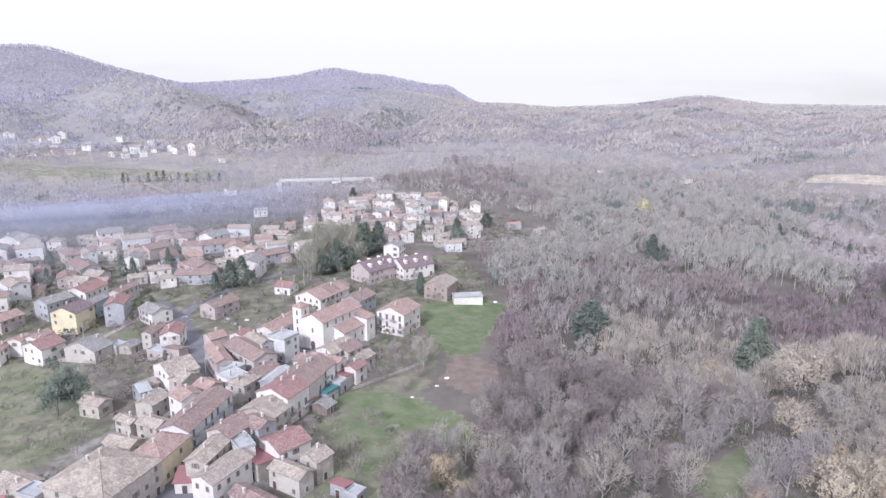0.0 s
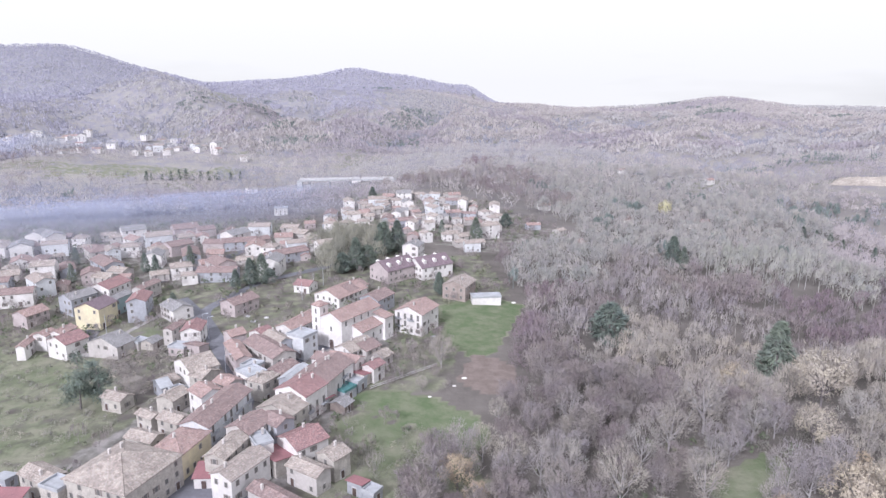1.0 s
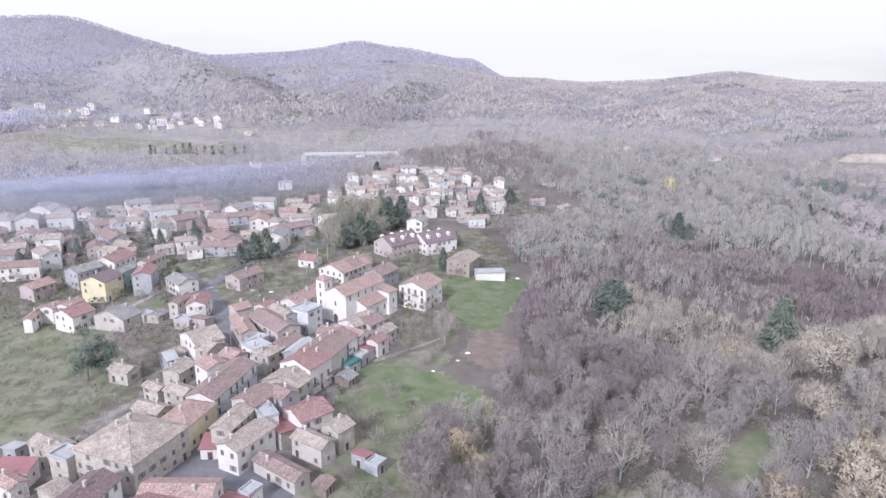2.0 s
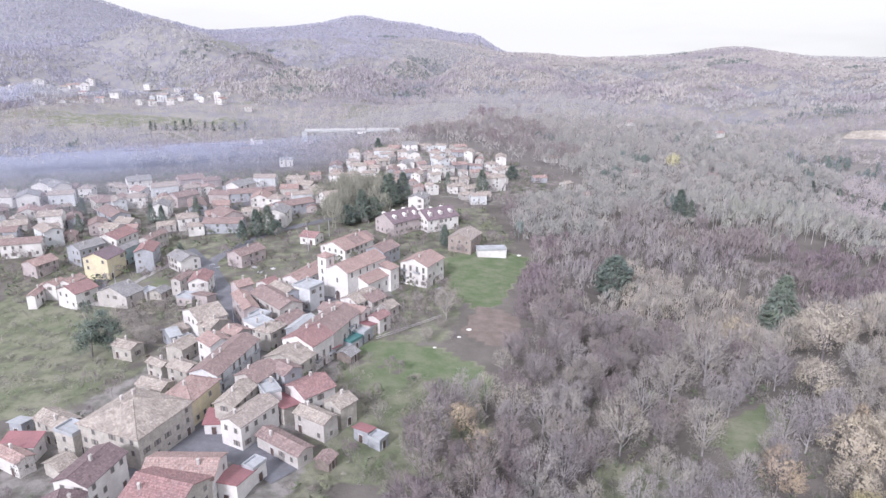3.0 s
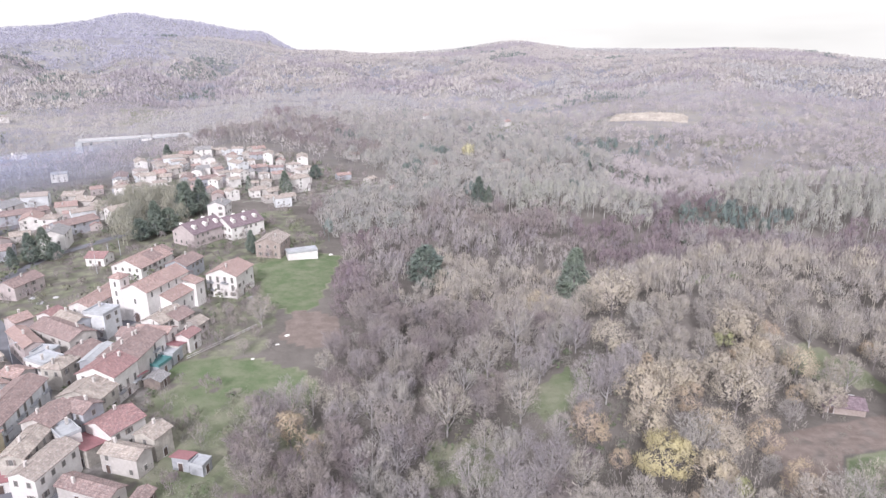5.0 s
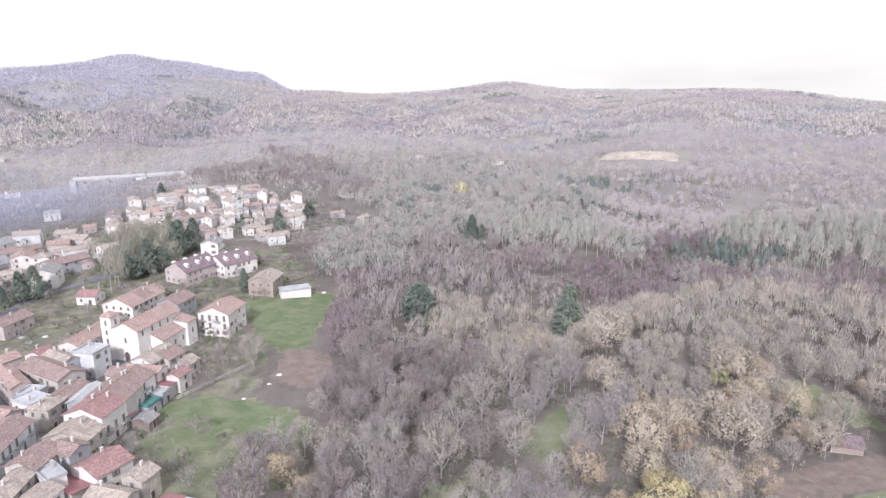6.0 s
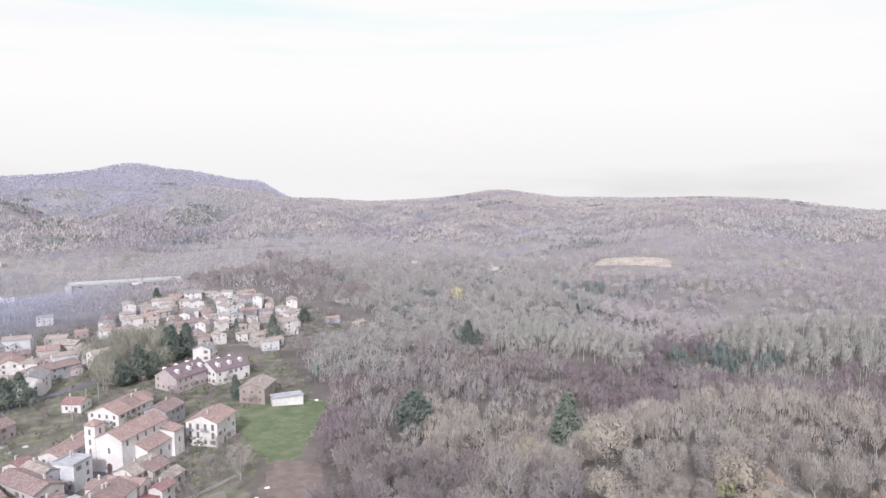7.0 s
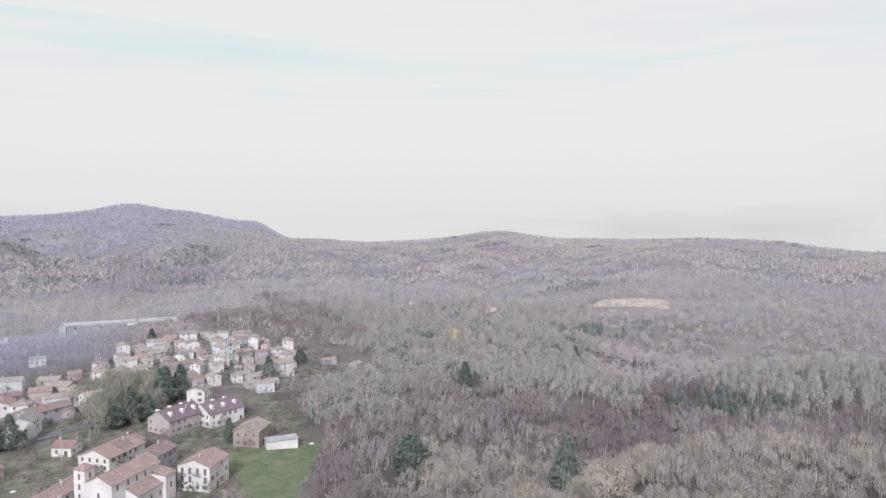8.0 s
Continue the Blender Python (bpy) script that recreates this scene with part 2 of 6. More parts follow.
# M_FAR_HAZY tones are paled and cooled to stand in for distance haze
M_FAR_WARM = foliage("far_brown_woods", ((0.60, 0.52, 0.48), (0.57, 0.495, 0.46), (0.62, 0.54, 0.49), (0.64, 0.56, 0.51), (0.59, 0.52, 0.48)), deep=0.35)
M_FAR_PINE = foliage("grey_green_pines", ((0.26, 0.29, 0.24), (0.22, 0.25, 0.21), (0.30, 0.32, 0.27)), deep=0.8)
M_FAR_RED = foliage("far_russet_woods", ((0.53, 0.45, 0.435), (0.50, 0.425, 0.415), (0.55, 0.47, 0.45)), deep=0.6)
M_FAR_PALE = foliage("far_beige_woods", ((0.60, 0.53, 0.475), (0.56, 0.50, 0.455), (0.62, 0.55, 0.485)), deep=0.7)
# darker, cooler tone that stands in for shade in the dips
M_FAR_SHADE = foliage("shaded_gully_woods", ((0.46, 0.42, 0.41), (0.42, 0.39, 0.38), (0.48, 0.43, 0.42)), deep=1.0)
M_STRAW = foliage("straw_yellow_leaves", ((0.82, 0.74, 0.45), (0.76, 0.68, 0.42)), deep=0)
# mauve of the hazy air is put into the farthest woods' colour
M_FAR_HAZY = foliage("hazy_far_woods", ((0.55, 0.495, 0.515), (0.53, 0.48, 0.505), (0.565, 0.505, 0.52), (0.58, 0.52, 0.53), (0.54, 0.49, 0.51)), deep=0.8)


def ground_mat():
    m = bpy.data.materials.new("ground_cover")
    m.use_nodes = True
    n, l = m.node_tree.nodes, m.node_tree.links
    b = n["Principled BSDF"]
    b.inputs["Roughness"].default_value, b.inputs["Specular IOR Level"].default_value = 0.97, 0.1
    pos = n.new("ShaderNodeNewGeometry").outputs["Position"]
    at = n.new("ShaderNodeAttribute")
    at.attribute_name = "cover"
    sep = n.new("ShaderNodeSeparateColor")
    l.new(at.outputs["Color"], sep.inputs["Color"])

    def tone(a, c, scale, lo=0.38, hi=0.62):
        t, r = n.new("ShaderNodeTexNoise"), n.new("ShaderNodeValToRGB")
        t.inputs["Scale"].default_value, t.inputs["Detail"].default_value, t.inputs["Roughness"].default_value = scale, 7.0, 0.65
        l.new(pos, t.inputs["Vector"])
        r.color_ramp.elements[0].position, r.color_ramp.elements[1].position = lo, hi
        r.color_ramp.elements[0].color, r.color_ramp.elements[1].color = (*air_tint(a), 1), (*air_tint(c), 1)
        l.new(t.outputs["Fac"], r.inputs["Fac"])
        return r.outputs["Color"]

    def blend(f, a, c):
        x = n.new("ShaderNodeMix")
        x.data_type = "RGBA"
        l.new(f, x.inputs["Factor"])
        l.new(a, x.inputs["A"])
        l.new(c, x.inputs["B"])
        return x.outputs["Result"]

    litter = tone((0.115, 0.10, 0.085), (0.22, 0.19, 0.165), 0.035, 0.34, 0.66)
    # far ground is paled and cooled, distance haze put into its colour
    hazy_upland = tone((0.335, 0.30, 0.315), (0.385, 0.345, 0.36), 0.006, 0.36, 0.64)
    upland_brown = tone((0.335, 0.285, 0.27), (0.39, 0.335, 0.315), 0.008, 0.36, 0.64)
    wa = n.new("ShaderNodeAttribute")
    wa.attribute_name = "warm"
    hazy_upland = blend(wa.outputs["Fac"], hazy_upland, upland_brown)
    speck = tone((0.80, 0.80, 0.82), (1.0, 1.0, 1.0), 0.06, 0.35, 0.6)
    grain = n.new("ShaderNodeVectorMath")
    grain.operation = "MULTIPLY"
    l.new(hazy_upland, grain.inputs[0])
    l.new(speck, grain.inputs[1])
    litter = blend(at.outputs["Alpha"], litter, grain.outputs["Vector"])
    grass = tone((0.155, 0.175, 0.10), (0.26, 0.245, 0.175), 0.11)
    lush = tone((0.13, 0.165, 0.085), (0.205, 0.215, 0.135), 0.16)
    full = n.new("ShaderNodeMapRange")
    full.inputs["From Min"].default_value, full.inputs["From Max"].default_value = 0.72, 0.95
    l.new(sep.outputs["Red"], full.inputs["Value"])
    grass = blend(full.outputs["Result"], grass, lush)
    soil = tone((0.20, 0.155, 0.13), (0.26, 0.205, 0.175), 0.3)
    pale = tone((0.18, 0.165, 0.145), (0.32, 0.285, 0.255), 0.22)
    # ragged edges between covers
    rag = n.new("ShaderNodeTexNoise")
    rag.inputs["Scale"].default_value, rag.inputs["Detail"].default_value = 0.22, 8.0
    l.new(pos, rag.inputs["Vector"])
    out = litter
    for k, c in (("Red", grass), ("Green", soil), ("Blue", pale)):
        add = n.new("ShaderNodeMath")
        add.operation = "ADD"
        l.new(sep.outputs[k], add.inputs[0])
        l.new(rag.outputs["Fac"], add.inputs[1])
        ramp = n.new("ShaderNodeMapRange")
        ramp.inputs["From Min"].default_value, ramp.inputs["From Max"].default_value = 0.85, 1.1
        l.new(add.outputs["Value"], ramp.inputs["Value"])
        out = blend(ramp.outputs["Result"], out, c)
    l.new(out, b.inputs["Base Color"])
    bp, bt = n.new("ShaderNodeBump"), n.new("ShaderNodeTexNoise")
    bt.inputs["Scale"].default_value, bt.inputs["Detail"].default_value = 0.5, 8.0
    l.new(pos, bt.inputs["Vector"])
    bp.inputs["Strength"].default_value, bp.inputs["Distance"].default_value = 0.7, 0.6
    l.new(bt.outputs["Fac"], bp.inputs["Height"])
    l.new(bp.outputs["Normal"], b.inputs["Normal"])
    return m


M_GROUND = ground_mat()


# ---- the lie of the land ----
def hill(x, y, cx, cy, height, turn, su, sv):
    """A rounded hill: its long half-width su lies at the angle turn (degrees) from x."""
    c, s = math.cos(math.radians(turn)), math.sin(math.radians(turn))
    u, v = (x - cx) * c + (y - cy) * s, (y - cy) * c - (x - cx) * s
    return height * np.exp(-(u / su) ** 2 - (v / sv) ** 2)


# bearing from the village, distance, height, half-width in degrees of the hills that close the horizon
MOUNTAINS = (
    (-46, 3700, 216, 4), (-42, 3700, 206, 3.6), (-38.5, 3700, 209, 3.2), (-35.3, 3700, 240, 3), (-32.4, 3700, 222, 2.6), (-29.8, 3700, 237, 2.4), (-27.3, 3700, 209, 2.4), (-24.6, 3700, 205, 2.4), (-22.4, 3350, 114, 2.2),
    (-20, 3100, 87, 2.6), (-17.5, 3100, 106, 2.6), (-14.8, 3050, 112, 2.4), (-12.3, 3000, 118, 2), (-10.1, 3000, 129, 1.7), (-8.2, 3000, 128, 1.7), (-6, 3000, 137, 2), (-3.7, 2950, 107, 2), (-1.4, 2900, 90, 2), (0.9, 2850, 89, 1.8),
)
PLATEAU = (
    (4.5, 2400, 16, 3), (8, 2350, -5, 3), (11.5, 2300, 6, 3), (15, 2250, 12, 2.8), (18, 2200, 22, 2.3), (20.5, 2200, 32, 2.1), (23, 2200, 23, 2.3),
    (26, 2200, 15, 2.8), (29.5, 2150, 16, 3), (33, 2100, 14, 3), (36.5, 2100, 17, 2.8), (40, 2100, 15, 3), (43.5, 2100, 5, 3), (47, 2100, -16, 3), (51, 2100, -27, 3.2), (49.3, 4600, -26, 2.2),
)


def waves(x, y):
    """Gentle undulation of the far slopes."""
    return (np.sin(x / 71 + 1.3) * np.sin(y / 93 + 0.4) + 0.6 * np.sin(x / 33 + y / 47) * np.sin(y / 41 - x / 66 + 2) + 0.8 * np.sin(x / 170 - y / 210 + 1))


def land(x, y):
    """Height of the ground at x, y."""
    x, y = np.asarray(x, float), np.asarray(y, float)
    away = np.hypot(x, y)
    z = -0.13 * np.maximum(away - 2300, 0)
    for a, r, h, s in MOUNTAINS + PLATEAU:
        b = math.radians(a)
        z = z + hill(x, y, r * math.sin(b), r * math.cos(b), h, -a, r * math.radians(s), r * 0.2)
    for cx, cy, h, turn, su, sv in ((-620, 1500, 42, 12, 420, 190), (-260, 1850, 60, 20, 500, 200), (150, 1450, 2, -8, 420, 170), (700, 1330, 22, -30, 420, 220),
                                    (1500, 900, 8, -50, 400, 240), (-1500, 1300, 80, 45, 700, 300), (-2600, 300, 160, 80, 1500, 700), (2300, -300, 120, -80, 1500, 700),
                                    (0, -2600, 120, 0, 2200, 800), (-10, 1640, -26, 79, 700, 105), (-230, 1130, 20, 160, 170, 55), (-420, 1330, 26, 150, 200, 60), (-180, 1500, 24, 140, 190, 60), (-700, 1500, 30, 150, 240, 70),
                                    (420, 1050, 16, -35, 200, 60), (330, 1500, 5, -30, 240, 70),
                                    (520, 525, 9, -44, 150, 75), (365, 405, -20, -42, 160, 40), (640, 650, -15, -44, 190, 60), (250, 372, -14, -40, 70, 55), (200, 640, 9, -18, 130, 50), (90, 800, 14, -8, 190, 60), (330, 860, 13, -22, 170, 55)):
        z = z + hill(x, y, cx, cy, h, turn, su, sv)
    z = z + hill(x, y, 302, 318, 6, -38, 95, 34) - hill(x, y, 352, 384, 9, -38, 110, 34)
    # the birch spur beyond the stream, the wooded rise in front of it, the gully between, the slope below the village, the valley floor
    z = z + hill(x, y, 150, 176, 12, 0, 68, 34)
    z = z - hill(x, y, 140, 243, 13, 40, 95, 24) - hill(x, y, 228, 245, 12, -70, 70, 24) - hill(x, y, 30, 130, 5, -50, 60, 35) - hill(x, y, 70, 240, 6, -60, 60, 40)
    z = z - hill(x, y, -330, 620, 14, 20, 260, 130) - hill(x, y, -170, 190, 7, 70, 80, 55) + hill(x, y, -20, 520, 8, 80, 160, 60) + hill(x, y, -110, 618, 3.5, 10, 70, 34)
    start = 600 - 170 * np.clip((x - 80) / 160, 0, 1)
    far = np.clip((away - start) / (900 - 2 * (600 - start)), 0, 1) * np.clip((1950 - away) / 700, 0, 1)
    west = np.clip(0.5 - (x - 0.02 * y) / 500, 0, 1)
    return z + far * far * (3 - 2 * far) * (15.0 + 17.0 * west) * waves(x, y)


def inside(x, y, corners):
    """1 where x, y lies in the outline."""
    res = np.zeros(x.shape, bool)
    for (ax, ay), (bx, by) in zip(corners, corners[1:] + corners[:1]):
        cut = ((ay > y) != (by > y)) & (x < (bx - ax) * (y - ay) / ((by - ay) or 1e-9) + ax)
        res ^= cut
    return res


MEADOW = [(-35, 184), (-28, 189), (-18, 189), (-7, 186), (7, 176), (8, 164), (3, 160), (-6, 166), (-18, 172), (-31, 179)]
MEADOW_LOW = [(-36, 170), (-28, 176), (-14, 168), (-20, 156), (-30, 160)]
LAWN = [(-10, 268), (4, 282), (28, 279), (22, 256), (12, 220), (4, 214), (-4, 230)]
PLOUGH = [(-1, 199), (5, 220), (18, 211), (17, 193), (8, 188)]
FIELDS_LEFT = [(-175, 228), (-127, 220), (-100, 195), (-96, 167), (-106, 142), (-190, 130)]
GARDENS = [(-31, 194), (-12, 250), (0, 232), (-3, 193), (-19, 178)]
ORCHARD = [(-37, 124), (-31, 136), (-28, 156), (-14, 168), (-3, 168), (6, 162), (8, 142), (-8, 116)]
BANK = [(-127, 217), (-109, 226), (-97, 213), (-91, 192), (-91, 178), (-104, 186), (-117, 202)]
TOWN_BLOCKS = [(-215, 262), (-282, 366), (-246, 384), (-205, 400), (-150, 406), (-110, 404), (-84, 388), (-72, 345), (-95, 305), (-165, 288)]
CORE = [(-104, 98), (-104, 140), (-90, 172), (-92, 196), (-84, 222), (-62, 248), (-40, 258), (-24, 240), (-26, 205), (-34, 178), (-38, 150), (-34, 118), (-50, 96)]
GLADE_A = [(58, 146), (77, 155), (84, 147), (62, 133)]
GLADE_B = [(136, 144), (147, 144), (156, 131), (154, 120), (143, 124), (134, 133)]
CLEARING = [(108, 112), (122, 112), (142, 114), (146, 104), (124, 84), (98, 90), (101, 100)]
CORNER = [(121, 102), (131, 100), (122, 84), (108, 88)]
GLADE_D = [(28, 121), (31, 139), (45, 137), (52, 129), (42, 116)]
UNDERWOOD = [(4, 106), (14, 150), (50, 165), (98, 160), (88, 120), (44, 98)]
GLADE_C = [(136, 190), (156, 188), (155, 178), (135, 180)]
VALLEY_FIELD = [(-437, 661), (-425, 710), (-397, 742), (-321, 762), (-254, 772), (-262, 738), (-341, 690)]
TOWN = [(-175, 228), (-300, 400), (-290, 450), (-100, 450), (-72, 330), (-100, 205), (-127, 222)]
FAR_VILLAGE = [(-100, 410), (-70, 495), (-26, 512), (20, 490), (56, 430), (76, 380), (8, 356), (-48, 385)]
VIADUCT_CLEAR = [(-230, 560), (-215, 655), (-45, 655), (-40, 596), (-120, 560)]
HAMLET = [(-760, 1000), (-740, 1190), (-560, 1260), (-400, 1010), (-560, 930)]
HAMLET_LOW = [(-560, 790), (-540, 865), (-280, 865), (-260, 805)]
QUARRY = [(305, 562), (322, 618), (372, 612), (408, 570), (380, 522), (340, 530)]
SCAR = [(300, 352), (310, 388), (336, 384), (334, 356)]
VILLAGE = [(-110, 95), (-112, 140), (-96, 170), (-102, 200), (-120, 245), (-100, 310), (-50, 350), (10, 350), (24, 290), (-2, 245), (-20, 195), (-24, 150), (-30, 95)]


def wood_edge(y):
    """x past which the woods begin on the east side of the village."""
    return np.interp(y, (60, 120, 150, 168, 182, 200, 222, 250, 281, 298, 325, 350, 378, 440, 500, 560, 640, 760), (-6, -14, -8, 8, 15, 24, 21, 25, 30, 21, 14, 20, 74, 66, 40, -40, -190, -330))


def spacing(a, b, step, grow, end):
    out = [b]
    s = step
    while out[-1] < end:
        s *= grow
        out.append(out[-1] + s)
    left = [a]
    s = step
    while left[-1] > -end:
        s *= grow
        left.append(left[-1] - s)
    return np.array(left[::-1] + list(np.arange(a + step, b, step)) + out)


gx, gy = spacing(-180, 230, 2.4, 1.075, 4900), spacing(90, 400, 2.4, 1.075, 4900)
GX, GY = np.meshgrid(gx, gy)
GZ = land(GX, GY)
rough = np.array([noise.noise((x * 0.11, y * 0.11, 0)) + 0.5 * noise.noise((x * 0.3, y * 0.3, 4)) for x, y in zip(GX.ravel(), GY.ravel())]).reshape(GX.shape)
open_land = inside(GX, GY, FIELDS_LEFT) | inside(GX, GY, MEADOW) | (GX > wood_edge(GY) + 4)
GZ = GZ + np.where(open_land, 0.35, 0.0) * rough
step_at = (GY * 0.92 + GX * 0.38 + 5 * rough) / 8.5
GZ = GZ + np.where(inside(GX, GY, FIELDS_LEFT), 0.75, 0.0) * (np.clip((step_at % 1.0) * 3 - 1, 0, 1) - step_at % 1.0)
ny, nx = GX.shape
idx = np.arange(nx * ny).reshape(ny, nx)
quads = np.stack([idx[:-1, :-1], idx[:-1, 1:], idx[1:, 1:], idx[1:, :-1]], -1).reshape(-1, 4)


def mesh_from(name, verts, faces, material, smooth=False):
    """A mesh from arrays of corners and of faces that all have the same number of corners."""
    me = bpy.data.meshes.new(name)
    n, k = len(faces), faces.shape[1]
    me.vertices.add(len(verts))
    me.vertices.foreach_set("co", np.ascontiguousarray(verts, np.float32).ravel())
    me.loops.add(n * k)
    me.loops.foreach_set("vertex_index", np.ascontiguousarray(faces, np.int32).ravel())
    me.polygons.add(n)
    me.polygons.foreach_set("loop_start", np.arange(0, n * k, k, dtype=np.int32))
    me.polygons.foreach_set("use_smooth", np.full(n, smooth))
    me.update(calc_edges=True)
    me.validate()
    me.materials.append(material)
    return me


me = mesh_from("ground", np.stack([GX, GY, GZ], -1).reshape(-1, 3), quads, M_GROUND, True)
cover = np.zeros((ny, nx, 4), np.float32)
# share of the haze-tinted ground colour, rising with distance
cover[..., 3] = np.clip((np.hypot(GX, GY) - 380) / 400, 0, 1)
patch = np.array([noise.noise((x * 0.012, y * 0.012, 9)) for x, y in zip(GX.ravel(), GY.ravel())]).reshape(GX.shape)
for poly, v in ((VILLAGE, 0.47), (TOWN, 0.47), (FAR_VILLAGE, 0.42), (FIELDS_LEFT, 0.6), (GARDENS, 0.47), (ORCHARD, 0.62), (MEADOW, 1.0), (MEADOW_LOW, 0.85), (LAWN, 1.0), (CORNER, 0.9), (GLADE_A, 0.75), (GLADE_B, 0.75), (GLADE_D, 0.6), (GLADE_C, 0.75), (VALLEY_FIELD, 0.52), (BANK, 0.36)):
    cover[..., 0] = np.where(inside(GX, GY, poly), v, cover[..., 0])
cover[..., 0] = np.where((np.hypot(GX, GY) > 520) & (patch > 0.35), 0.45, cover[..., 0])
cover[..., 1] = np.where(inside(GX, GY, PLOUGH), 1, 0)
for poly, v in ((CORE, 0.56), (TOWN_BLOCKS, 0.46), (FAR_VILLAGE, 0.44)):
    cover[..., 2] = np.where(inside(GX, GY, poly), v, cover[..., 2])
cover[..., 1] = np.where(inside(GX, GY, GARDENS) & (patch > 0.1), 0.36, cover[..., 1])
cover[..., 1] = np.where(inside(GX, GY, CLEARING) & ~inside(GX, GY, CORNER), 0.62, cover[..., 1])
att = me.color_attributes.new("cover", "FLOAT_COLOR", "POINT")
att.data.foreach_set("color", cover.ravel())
# brown gives way to hazy mauve farther off and towards the west
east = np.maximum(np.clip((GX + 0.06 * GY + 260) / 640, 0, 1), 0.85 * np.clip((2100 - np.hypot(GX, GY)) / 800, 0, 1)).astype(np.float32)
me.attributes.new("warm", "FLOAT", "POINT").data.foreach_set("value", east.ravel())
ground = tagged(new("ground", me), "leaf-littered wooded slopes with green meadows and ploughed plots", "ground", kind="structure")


def ribbon(name, points, width, material, lift, label, category):
    """A strip of paving that follows the ground."""
    pts = []
    for (ax, ay), (bx, by) in zip(points, points[1:]):
        k = max(2, int(math.hypot(bx - ax, by - ay) / 2.5))
        pts += [(ax + (bx - ax) * i / k, ay + (by - ay) * i / k) for i in range(k)]
    pts.append(points[-1])
    p = np.array(pts, float)
    for _ in range(6):
        p[1:-1] = (p[:-2] + 2 * p[1:-1] + p[2:]) / 4
    d = np.gradient(p, axis=0)
    d /= np.hypot(d[:, 0], d[:, 1])[:, None]
    nrm = np.stack([-d[:, 1], d[:, 0]], 1)
    rows = []
    for s in (-1, -0.5, 0, 0.5, 1):
        q = p + nrm * s * width / 2
        rows.append(np.column_stack([q, land(q[:, 0], q[:, 1]) + lift]))
    n = len(p)
    v = np.concatenate(rows)
    f = np.array([(r * n + i, r * n + i + 1, (r + 1) * n + i + 1, (r + 1) * n + i) for r in range(4) for i in range(n - 1)])
    return tagged(new(name, mesh_from(name, v, f[:, ::-1], material, True)), label, category, kind="structure")


ribbon("road", [(-124, 278), (-104, 252), (-95, 237), (-88, 225), (-82, 215), (-76, 205), (-70.5, 196), (-66, 187), (-63.5, 177), (-62, 160), (-65, 140), (-70, 122), (-76, 95)], 6.5, M_ROAD, 0.12, "worn grey asphalt street winding between village houses", "road")
ribbon("road", [(-67, 182), (-60, 200), (-54, 214), (-47, 224)], 4.5, M_ROAD, 0.16, "narrow grey lane leading up to the church", "road")
ribbon("road", [(-140, 225), (-146, 245), (-149, 268), (-146, 300), (-120, 360)], 6, M_ROAD, 0.12, "grey asphalt street passing the yellow house", "road")
ribbon("road", [(-97, 240), (-108, 262), (-95, 300), (-60, 330), (-45, 350), (-30, 420), (-20, 470)], 5, M_ROAD, 0.12, "grey asphalt road along the crest of the village", "road")
ribbon("road", [(-70, 132), (-58, 133), (-44, 127), (-38, 122)], 9, M_ROAD, 0.14, "grey paved yard behind the houses", "yard")
ribbon("path", [(-150, 229), (-133, 221), (-118, 226)], 3.0, M_PATH, 0.12, "pale gravel drive in front of white houses", "path")
ribbon("road", [(-335, 669), (-305, 687), (-279, 666), (-242, 616)], 6, M_PATH, 0.5, "pale gravel road across the valley floor", "road")
ribbon("path", [(-134, 232), (-128, 250), (-124, 262)], 2.6, M_PATH, 0.12, "pale gravel drive climbing between houses", "path")


# ---- builders ----
def part(name, bm, material, parent, label="", smooth=False):
    me = bpy.data.meshes.new(name)
    bm.normal_update()
    bm.to_mesh(me)
    bm.free()
    for m in material if isinstance(material, (list, tuple)) else (material,):
        me.materials.append(m)
    if smooth:
        me.polygons.foreach_set("use_smooth", np.ones(len(me.polygons), bool))
    ob = new(name, me)
    ob.parent = parent
    if label:
        ob["label"] = label
    return ob


def block(bm, x0, x1, y0, y1, z0, z1, m=None):
    """A box between two corners."""
    vs = [bm.verts.new(Vector(p) if m is None else m @ Vector(p)) for p in
          ((x0, y0, z0), (x1, y0, z0), (x1, y1, z0), (x0, y1, z0), (x0, y0, z1), (x1, y0, z1), (x1, y1, z1), (x0, y1, z1))]
    return [bm.faces.new([vs[i] for i in f]) for f in ((3, 2, 1, 0), (4, 5, 6, 7), (0, 1, 5, 4), (1, 2, 6, 5), (2, 3, 7, 6), (3, 0, 4, 7))]


def prism(bm, outline, x0, x1):
    """A solid with the outline (y, z) drawn out along x."""
    a = [bm.verts.new((x0, y, z)) for y, z in outline]
    b = [bm.verts.new((x1, y, z)) for y, z in outline]
    n = len(a)
    bm.faces.new(a[::-1])
    bm.faces.new(b)
    for i in range(n):
        bm.faces.new((a[i], a[(i + 1) % n], b[(i + 1) % n], b[i]))
    bmesh.ops.recalc_face_normals(bm, faces=bm.faces)


def data_of(bm, name, *materials):
    me = bpy.data.meshes.new(name)
    bm.normal_update()
    bm.to_mesh(me)
    bm.free()
    for m in materials:
        me.materials.append(m)
    return me


